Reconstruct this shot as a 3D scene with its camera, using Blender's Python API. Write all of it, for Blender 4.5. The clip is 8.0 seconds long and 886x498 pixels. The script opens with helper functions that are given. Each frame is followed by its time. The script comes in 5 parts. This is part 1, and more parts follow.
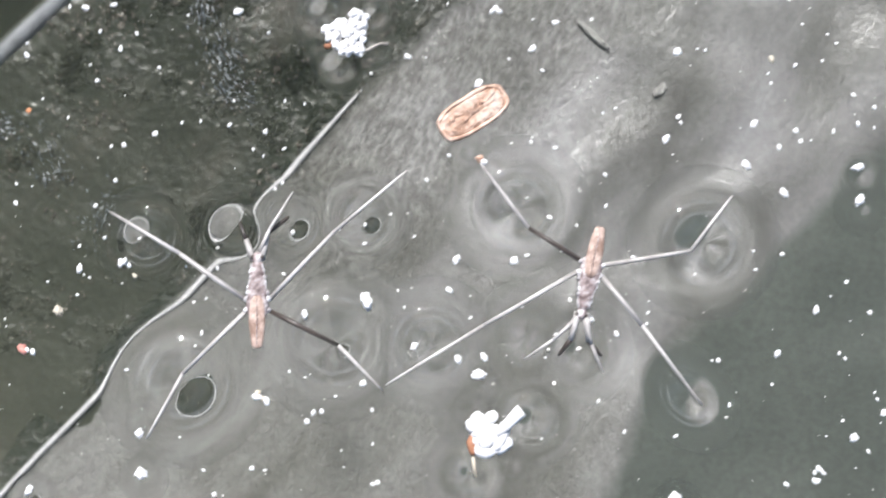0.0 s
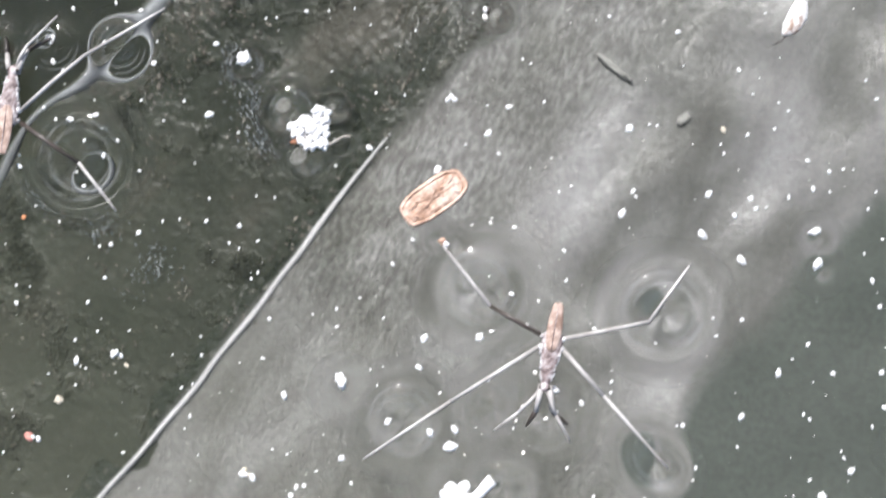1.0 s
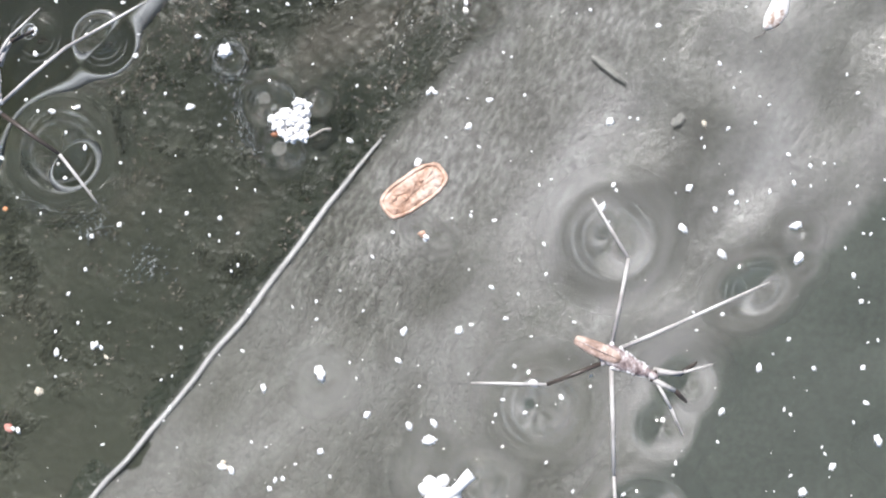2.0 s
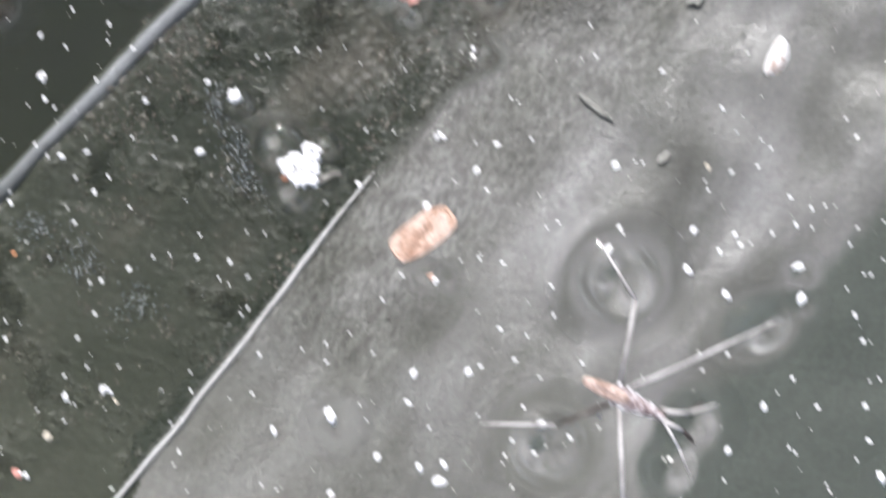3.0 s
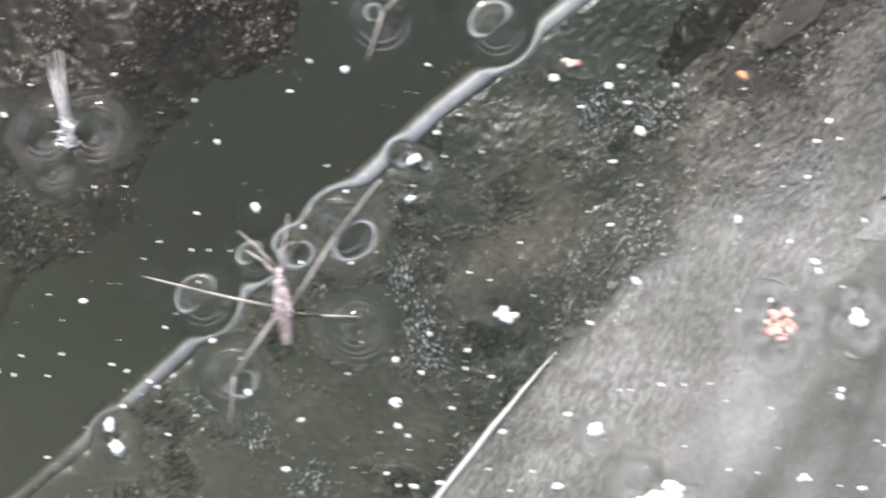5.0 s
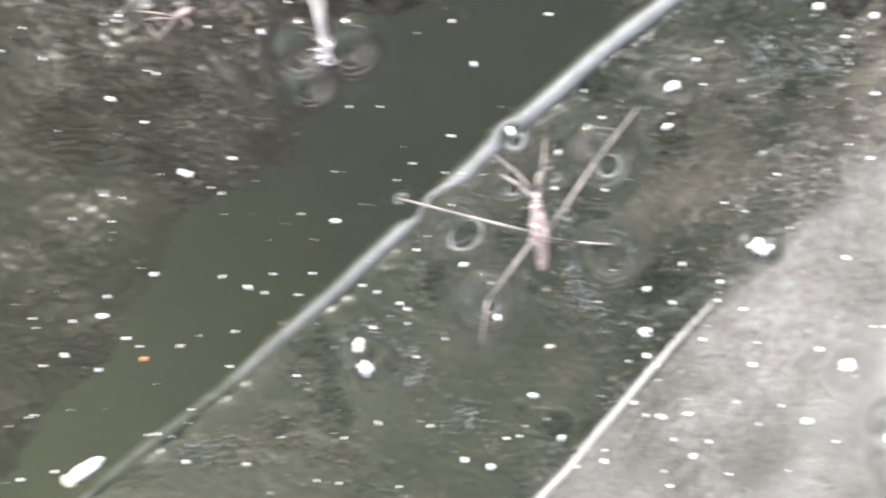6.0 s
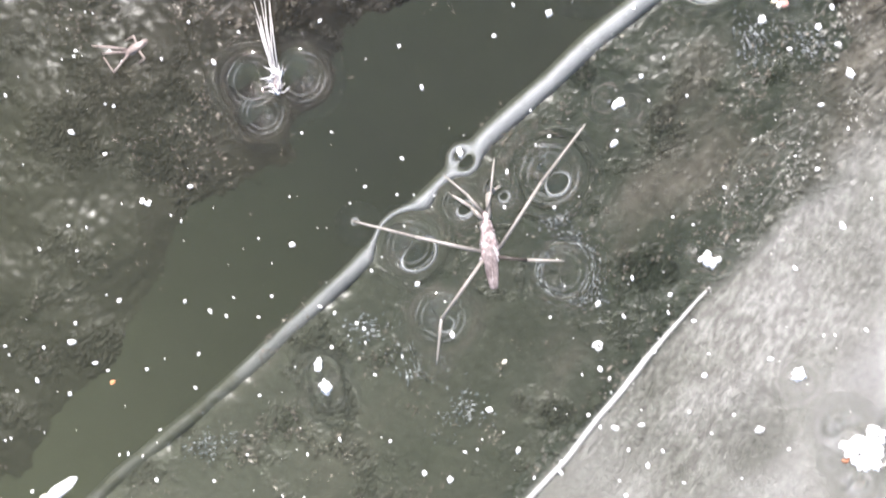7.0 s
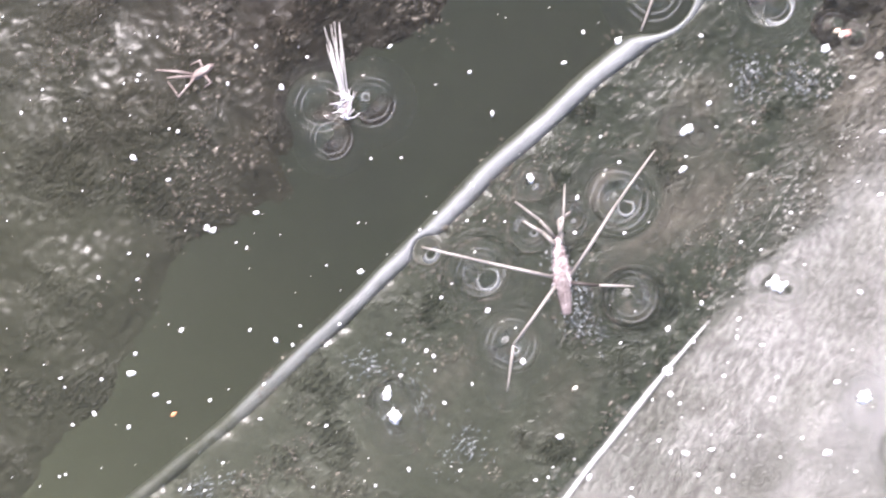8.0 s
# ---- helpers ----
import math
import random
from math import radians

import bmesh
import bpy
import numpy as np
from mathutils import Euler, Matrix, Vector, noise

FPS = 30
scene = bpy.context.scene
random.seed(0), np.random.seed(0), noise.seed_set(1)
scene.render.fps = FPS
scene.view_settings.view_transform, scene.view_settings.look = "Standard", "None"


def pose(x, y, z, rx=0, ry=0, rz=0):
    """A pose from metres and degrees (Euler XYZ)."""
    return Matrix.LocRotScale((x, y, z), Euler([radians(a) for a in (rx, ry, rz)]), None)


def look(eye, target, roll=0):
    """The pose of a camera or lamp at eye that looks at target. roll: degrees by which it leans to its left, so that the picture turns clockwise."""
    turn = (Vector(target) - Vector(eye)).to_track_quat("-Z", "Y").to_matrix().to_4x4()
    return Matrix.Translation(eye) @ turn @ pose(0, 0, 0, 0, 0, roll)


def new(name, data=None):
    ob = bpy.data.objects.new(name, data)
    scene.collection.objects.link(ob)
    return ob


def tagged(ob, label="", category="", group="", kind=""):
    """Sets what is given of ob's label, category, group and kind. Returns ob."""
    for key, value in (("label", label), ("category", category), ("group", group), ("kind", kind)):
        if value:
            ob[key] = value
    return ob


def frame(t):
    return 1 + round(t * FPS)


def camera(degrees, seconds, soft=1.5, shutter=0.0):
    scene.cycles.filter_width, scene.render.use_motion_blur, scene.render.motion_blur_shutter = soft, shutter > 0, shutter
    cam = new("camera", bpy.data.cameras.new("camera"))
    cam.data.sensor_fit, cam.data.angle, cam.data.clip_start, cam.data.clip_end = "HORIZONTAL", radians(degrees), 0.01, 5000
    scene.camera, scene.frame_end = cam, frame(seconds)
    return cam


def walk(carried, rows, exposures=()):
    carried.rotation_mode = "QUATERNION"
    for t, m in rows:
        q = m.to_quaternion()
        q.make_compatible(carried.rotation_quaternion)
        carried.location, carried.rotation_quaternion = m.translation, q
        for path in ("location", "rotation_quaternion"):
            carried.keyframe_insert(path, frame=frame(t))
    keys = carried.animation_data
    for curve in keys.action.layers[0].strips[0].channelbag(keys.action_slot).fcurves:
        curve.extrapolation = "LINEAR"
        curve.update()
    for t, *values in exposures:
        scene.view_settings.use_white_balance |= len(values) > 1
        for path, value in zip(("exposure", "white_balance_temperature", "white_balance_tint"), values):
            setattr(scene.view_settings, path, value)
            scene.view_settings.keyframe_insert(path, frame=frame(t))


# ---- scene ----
cam = camera(40.0, 8.0, soft=1.8, shutter=0.6)
PATH = [
    (0.0, (-0.0143, -0.0208, 0.1808, -0.06, -3.32, 5.83)),
    (0.3, (-0.0023, -0.0172, 0.1856, 0.26, -0.31, 5.04)),
    (0.5, (0.0034, -0.0140, 0.1879, -0.34, 1.34, 4.19)),
    (0.8, (0.0048, -0.0053, 0.1898, -2.54, 1.18, 3.90)),
    (1.0, (0.0074, -0.0039, 0.1900, -0.87, 2.17, 3.27)),
    (1.2, (0.0130, -0.0117, 0.1895, -0.38, 2.74, 3.59)),
    (2.5, (0.0120, -0.0041, 0.1899, 0.01, 2.49, 3.46)),
    (2.8, (0.0105, -0.0093, 0.1921, 0.75, 1.07, 3.55)),
    (3.0, (0.0054, -0.0048, 0.1919, 1.04, 1.02, 3.21)),
    (3.2, (-0.0029, 0.0077, 0.1922, 0.50, 1.14, 3.85)),
    (3.5, (-0.0135, 0.0253, 0.1933, 0.40, -0.11, 3.79)),
    (3.8, (-0.0256, 0.0390, 0.1921, -0.75, -1.63, 4.20)),
    (4.0, (-0.0277, 0.0431, 0.1915, -1.15, -1.14, 3.75)),
    (4.2, (-0.0244, 0.0405, 0.1937, 0.68, 1.57, 4.46)),
    (5.3, (-0.0790, 0.0471, 0.1835, -0.94, -2.30, 5.40)),
    (5.5, (-0.0855, 0.0464, 0.1829, -1.95, -2.39, 5.64)),
    (5.8, (-0.0927, 0.0393, 0.1839, -2.79, -1.40, 5.72)),
    (6.0, (-0.0939, 0.0378, 0.1845, -1.99, 0.65, 6.74)),
    (6.2, (-0.0897, 0.0404, 0.1873, -2.75, 4.36, 6.75)),
    (6.5, (-0.0835, 0.0439, 0.1859, -2.92, 2.65, 5.84)),
    (6.8, (-0.0799, 0.0461, 0.1871, -4.01, 2.42, 4.96)),
    (7.0, (-0.0802, 0.0482, 0.1877, -3.79, 2.87, 5.10)),
    (7.3, (-0.0867, 0.0497, 0.1878, -3.05, 1.35, 4.83)),
    (7.5, (-0.0877, 0.0525, 0.1865, -3.12, 1.37, 4.74)),
    (7.8, (-0.1018, 0.0445, 0.1857, -2.28, -0.28, 5.14)),
    (8.0, (-0.1043, 0.0427, 0.1871, -1.55, -1.31, 5.01)),
]
walk(cam, [(t, pose(*p)) for t, p in PATH], [(0.0, 0.74, 6380, 11), (2.8, 0.74, 6330, 12), (3.5, 0.7, 6300, 16), (4.0, 0.86, 6300, 16), (4.2, 0.87, 6300, 16), (5.4, 1.3, 6480, 13), (6.5, 1.55, 6570, 13), (7.2, 1.58, 6450, 16), (8.0, 1.72, 6420, 23)])

# ---- world and sun ----
SUN_AZ, SUN_EL = radians(112), radians(52)
world = bpy.data.worlds.new("sky")
scene.world = world
world.use_nodes = True
wn = world.node_tree.nodes
sky = wn.new("ShaderNodeTexSky")
sky.sky_type, sky.sun_disc = "NISHITA", False
sky.sun_elevation, sky.sun_rotation = SUN_EL, radians(90) - SUN_AZ
world.node_tree.links.new(sky.outputs[0], wn["Background"].inputs[0])
wn["Background"].inputs[1].default_value = 0.07
sun = new("sun", bpy.data.lights.new("sun", "SUN"))
sun.data.energy, sun.data.angle, sun.data.color = 4.0, radians(2.5), (1.0, 0.97, 0.94)
sun_way = Vector((math.cos(SUN_AZ) * math.cos(SUN_EL), math.sin(SUN_AZ) * math.cos(SUN_EL), math.sin(SUN_EL)))
sun.matrix_world = look(sun_way * 2, (0, 0, 0))

MM = 0.001


# ---- materials ----
def material(name):
    m = bpy.data.materials.new(name)
    m.use_nodes = True
    n, l = m.node_tree.nodes, m.node_tree.links
    n.clear()
    return m, n, l, n.new("ShaderNodeOutputMaterial")


def noise_node(n, l, scale, detail=6.0, rough=0.6, co=None, stretch=None):
    tex = n.new("ShaderNodeTexNoise")
    tex.inputs["Scale"].default_value = scale
    tex.inputs["Detail"].default_value = detail
    tex.inputs["Roughness"].default_value = rough
    if co is None:
        co = n.new("ShaderNodeTexCoord").outputs["Object"]
    if stretch:
        mp = n.new("ShaderNodeMapping")
        mp.vector_type = "TEXTURE"
        mp.inputs["Rotation"].default_value = (0, 0, radians(stretch[0]))
        mp.inputs["Scale"].default_value = (1 / stretch[1], 1 / stretch[2], 1)
        l.new(co, mp.inputs[0])
        co = mp.outputs[0]
    l.new(co, tex.inputs["Vector"])
    return tex.outputs["Fac"]


def ramp(n, l, fac, stops):
    r = n.new("ShaderNodeValToRGB")
    while len(r.color_ramp.elements) < len(stops):
        r.color_ramp.elements.new(0.5)
    for e, (p, c) in zip(r.color_ramp.elements, stops):
        e.position, e.color = p, (*c, 1)
    l.new(fac, r.inputs[0])
    return r.outputs[0]


def mixed(n, l, fac, a, b, mode="MIX"):
    m = n.new("ShaderNodeMix")
    m.data_type, m.blend_type = "RGBA", mode
    for value, socket in ((fac, m.inputs[0]), (a, m.inputs[6]), (b, m.inputs[7])):
        if isinstance(value, (int, float)):
            socket.default_value = value
        elif isinstance(value, tuple):
            socket.default_value = (*value, 1)
        else:
            l.new(value, socket)
    return m.outputs[2]


def surface(name, stops, big, small, bump=0.3, bump_size=0.002, rough=0.6, grain=0.35, stretch=None, flecks=None, spread=0.0, silt=None):
    """A rough mottled surface: large patches through stops, fine grain, relief, and pale flecks. Sizes are scales per metre."""
    m, n, l, out = material(name)
    bs = n.new("ShaderNodeBsdfPrincipled")
    col = ramp(n, l, noise_node(n, l, big, 5, 0.6, stretch=stretch), stops)
    fine = noise_node(n, l, small, 8, 0.7)
    shade = ramp(n, l, fine, [(0.3, (1 - grain,) * 3), (0.7, (1 + grain,) * 3)])
    col = mixed(n, l, 1.0, col, shade, "MULTIPLY")
    if flecks:
        scale, cut, colour = flecks
        spots = ramp(n, l, noise_node(n, l, scale, 2, 0.5), [(cut, (0, 0, 0)), (cut + 0.05, (1, 1, 1))])
        col = mixed(n, l, spots, col, colour)
    if silt:
        col = mixed(n, l, silt_along(n, l, -0.04, -0.18, 0.8), col, silt)
    if spread:
        rnd = n.new("ShaderNodeObjectInfo").outputs["Random"]
        col = mixed(n, l, 1.0, col, ramp(n, l, rnd, [(0, (1 - spread,) * 3), (1, (1 + spread * 0.4,) * 3)]), "MULTIPLY")
    l.new(col, bs.inputs["Base Color"])
    bs.inputs["Roughness"].default_value = rough
    b = n.new("ShaderNodeBump")
    b.inputs["Strength"].default_value, b.inputs["Distance"].default_value = bump, bump_size
    l.new(fine, b.inputs["Height"])
    l.new(b.outputs[0], bs.inputs["Normal"])
    l.new(bs.outputs[0], out.inputs[0])
    return m


def silt_along(n, l, start, end, most):
    """How far silt covers the floor, growing from 0 to most between two places along the ledges; metres."""
    sep = n.new("ShaderNodeSeparateXYZ")
    turned = n.new("ShaderNodeVectorRotate")
    turned.rotation_type = "Z_AXIS"
    turned.inputs["Angle"].default_value = radians(-50)
    l.new(n.new("ShaderNodeTexCoord").outputs["Object"], turned.inputs["Vector"])
    l.new(turned.outputs[0], sep.inputs[0])
    grow = n.new("ShaderNodeMapRange")
    grow.inputs["From Min"].default_value, grow.inputs["From Max"].default_value = start, end
    grow.inputs["To Min"].default_value, grow.inputs["To Max"].default_value = 0.0, most
    l.new(sep.outputs[0], grow.inputs["Value"])
    thin = n.new("ShaderNodeMapRange")
    thin.inputs["From Min"].default_value, thin.inputs["From Max"].default_value = -0.9, -0.3
    l.new(sep.outputs[0], thin.inputs["Value"])
    both = n.new("ShaderNodeMath")
    both.operation = "MULTIPLY"
    l.new(grow.outputs[0], both.inputs[0])
    l.new(thin.outputs[0], both.inputs[1])
    away = n.new("ShaderNodeMath")
    away.operation = "ABSOLUTE"
    l.new(sep.outputs[1], away.inputs[0])
    sides = n.new("ShaderNodeMapRange")
    sides.inputs["From Min"].default_value, sides.inputs["From Max"].default_value = 0.9, 0.35
    l.new(away.outputs[0], sides.inputs["Value"])
    all_round = n.new("ShaderNodeMath")
    all_round.operation = "MULTIPLY"
    l.new(both.outputs[0], all_round.inputs[0])
    l.new(sides.outputs[0], all_round.inputs[1])
    return all_round.outputs[0]


def water_material(murk):
    m, n, l, out = material("murky_water")
    glass = n.new("ShaderNodeBsdfGlass")
    glass.inputs["IOR"].default_value, glass.inputs["Roughness"].default_value = 1.333, 0.06
    glass.inputs["Color"].default_value = (0.68, 0.685, 0.675, 1)
    b = n.new("ShaderNodeBump")
    b.inputs["Strength"].default_value, b.inputs["Distance"].default_value = 0.25, 0.0006
    l.new(noise_node(n, l, 45, 2, 0.4), b.inputs["Height"])
    l.new(b.outputs[0], glass.inputs["Normal"])
    diffuse_coat = n.new("ShaderNodeBsdfDiffuse")
    l.new(ramp(n, l, noise_node(n, l, 22, 5, 0.6, stretch=(50, 0.5, 1.4)), [(0.3, (0.076, 0.086, 0.052)), (0.75, (0.195, 0.204, 0.185))]), diffuse_coat.inputs["Color"])
    mx = n.new("ShaderNodeMixShader")
    mx.inputs[0].default_value = murk
    l.new(glass.outputs[0], mx.inputs[1])
    l.new(diffuse_coat.outputs[0], mx.inputs[2])
    l.new(mx.outputs[0], out.inputs[0])
    return m


def clear_water():
    m, n, l, out = material("clear_water")
    glass = n.new("ShaderNodeBsdfGlass")
    glass.inputs["IOR"].default_value, glass.inputs["Roughness"].default_value = 1.333, 0.0
    l.new(glass.outputs[0], out.inputs[0])
    return m


def dimple_water(name, steep, peak, wave, rim):
    """Clear water whose surface slopes round the middle of a disc of radius 1; steep: its greatest slope, which falls
    off over the radius peak; wave: faint outer rings; rim: the strength of the pale broken arcs painted on its slope
    for bright glints.
    """
    m, n, l, out = material(name)

    def calc(op, a, b=None):
        c = n.new("ShaderNodeMath")
        c.operation = op
        for value, socket in ((a, c.inputs[0]), (b, c.inputs[1])):
            if isinstance(value, (int, float)):
                socket.default_value = value
            elif value is not None:
                l.new(value, socket)
        return c.outputs[0]

    sep = n.new("ShaderNodeSeparateXYZ")
    l.new(n.new("ShaderNodeTexCoord").outputs["Object"], sep.inputs[0])
    x, y = sep.outputs[0], sep.outputs[1]
    r = calc("MAXIMUM", calc("SQRT", calc("ADD", calc("MULTIPLY", x, x), calc("MULTIPLY", y, y))), 0.001)
    past = calc("MINIMUM", calc("MAXIMUM", calc("DIVIDE", calc("SUBTRACT", r, 0.5), 0.5), 0.0), 1.0)
    fade = calc("SUBTRACT", 1.0, calc("MULTIPLY", calc("MULTIPLY", past, past), calc("SUBTRACT", 3.0, calc("MULTIPLY", past, 2.0))))
    core = calc("SUBTRACT", 1.0, calc("EXPONENT", calc("MULTIPLY", calc("MULTIPLY", r, r), -170.0)))
    slope = calc("MULTIPLY", calc("MULTIPLY", calc("EXPONENT", calc("DIVIDE", r, -peak)), core), steep)
    ring = calc("MULTIPLY", calc("SINE", calc("MULTIPLY", r, 34.0)), wave)
    slope = calc("MULTIPLY", calc("ADD", slope, ring), fade)
    k = calc("DIVIDE", slope, r)
    comb = n.new("ShaderNodeCombineXYZ")
    l.new(calc("MULTIPLY", calc("MULTIPLY", x, k), -1.0), comb.inputs[0])
    l.new(calc("MULTIPLY", calc("MULTIPLY", y, k), -1.0), comb.inputs[1])
    comb.inputs[2].default_value = 1.0
    tr = n.new("ShaderNodeVectorTransform")
    tr.vector_type, tr.convert_from, tr.convert_to = "NORMAL", "OBJECT", "WORLD"
    l.new(comb.outputs[0], tr.inputs[0])
    nm = n.new("ShaderNodeVectorMath")
    nm.operation = "NORMALIZE"
    l.new(tr.outputs[0], nm.inputs[0])
    glass = n.new("ShaderNodeBsdfGlass")
    glass.inputs["IOR"].default_value, glass.inputs["Roughness"].default_value = 1.333, 0.03
    l.new(nm.outputs[0], glass.inputs["Normal"])
    # Pale diffuse arcs painted in for the bright glints round a dimple.
    diffuse_coat = n.new("ShaderNodeBsdfDiffuse")
    diffuse_coat.inputs["Color"].default_value = (0.55, 0.56, 0.55, 1)
    glint_noise = noise_node(n, l, 1.6, 2, 0.5)
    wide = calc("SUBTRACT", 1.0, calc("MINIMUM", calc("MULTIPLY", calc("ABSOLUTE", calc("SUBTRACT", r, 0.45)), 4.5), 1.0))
    bands = calc("POWER", calc("ABSOLUTE", calc("SINE", calc("ADD", calc("MULTIPLY", r, 24.0), calc("MULTIPLY", glint_noise, 3.0)))), 9.0)
    patchy = calc("MINIMUM", calc("MULTIPLY", calc("MAXIMUM", calc("SUBTRACT", glint_noise, 0.4), 0.0), 6.0), 1.0)
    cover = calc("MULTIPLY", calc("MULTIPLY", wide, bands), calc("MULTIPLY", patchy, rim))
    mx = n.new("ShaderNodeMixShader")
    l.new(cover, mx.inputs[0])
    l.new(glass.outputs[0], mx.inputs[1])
    l.new(diffuse_coat.outputs[0], mx.inputs[2])
    l.new(mx.outputs[0], out.inputs[0])
    return m


WATER, CLEAR = water_material(0.031), clear_water()
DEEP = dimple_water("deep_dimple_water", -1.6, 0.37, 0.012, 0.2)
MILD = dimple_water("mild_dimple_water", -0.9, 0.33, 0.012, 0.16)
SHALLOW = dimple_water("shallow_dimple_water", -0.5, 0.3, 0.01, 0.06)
BED = surface("green_mud", [(0.3, (0.0085, 0.0116, 0.0054)), (0.7, (0.013, 0.0168, 0.0084))], 7, 150, 0.15, 0.003, 0.95, 0.12, silt=(0.05, 0.058, 0.032))


def wet_mud(name, stops, big, glint, fleck, ridge=(0.42, 0.6), silt=(-0.04, -0.18, 0.6), silted=(0.09, 0.1, 0.076)):
    """Wet crumbly mud: soft patches through stops, broken wormy ridges with a glossy skin that glints, sparse pale flecks; ridge: the patches in which the ridges stand; silt: where along the floor smooth silt covers it, and how far."""
    m, n, l, out = material(name)
    bs = n.new("ShaderNodeBsdfPrincipled")
    col = ramp(n, l, noise_node(n, l, big, 4, 0.55, stretch=(50, 0.55, 1.35)), stops)
    shade = ramp(n, l, noise_node(n, l, 300, 5, 0.6), [(0.3, (0.7, 0.7, 0.69)), (0.7, (1.3, 1.3, 1.3))])
    col = mixed(n, l, 1.0, col, shade, "MULTIPLY")
    patch = ramp(n, l, noise_node(n, l, 48, 4, 0.6), [(ridge[0], (0.05, 0.05, 0.05)), (ridge[1], (1, 1, 1))])
    worms = ramp(n, l, noise_node(n, l, 340, 3, 0.55, stretch=(62, 0.7, 1.3)), [(0.4, (0, 0, 0)), (0.5, (1, 1, 1)), (0.56, (0.15, 0.15, 0.15)), (0.7, (0.5, 0.5, 0.5))])
    grains = ramp(n, l, noise_node(n, l, 700, 3, 0.5, stretch=(50, 0.75, 1.2)), [(0.42, (0, 0, 0)), (0.68, (1, 1, 1))])
    smooth = silt_along(n, l, *silt)
    relief = mixed(n, l, 1.0, mixed(n, l, 0.5, worms, grains), patch, "MULTIPLY")
    relief = mixed(n, l, smooth, relief, mixed(n, l, 1.0, relief, (0.35, 0.35, 0.35), "MULTIPLY"))
    spots = ramp(n, l, relief, [(0.5, (0, 0, 0)), (0.72, (0.75, 0.75, 0.75))])
    col = mixed(n, l, spots, col, fleck)
    col = mixed(n, l, smooth, col, silted)
    l.new(col, bs.inputs["Base Color"])
    bs.inputs["Roughness"].default_value = 0.26
    bs.inputs["Specular IOR Level"].default_value = glint
    b = n.new("ShaderNodeBump")
    b.inputs["Strength"].default_value, b.inputs["Distance"].default_value = 1.0, 0.0024
    l.new(relief, b.inputs["Height"])
    l.new(b.outputs[0], bs.inputs["Normal"])
    l.new(bs.outputs[0], out.inputs[0])
    return m


DARKSTONE = wet_mud("dark_algae_mud", [(0.34, (0.02, 0.0255, 0.016)), (0.55, (0.034, 0.0385, 0.0275)), (0.8, (0.09, 0.083, 0.068))], 30, 0.35, (0.2, 0.195, 0.165), (0.52, 0.66), (-0.01, -0.15, 0.7), (0.09, 0.096, 0.071))
BROWN = wet_mud("brown_gravelly_mud", [(0.38, (0.013, 0.0122, 0.0085)), (0.58, (0.03, 0.0242, 0.0185)), (0.78, (0.066, 0.053, 0.042))], 26, 0.3, (0.26, 0.225, 0.18), (0.46, 0.62), (-0.02, -0.11, 0.93), (0.045, 0.0475, 0.032))


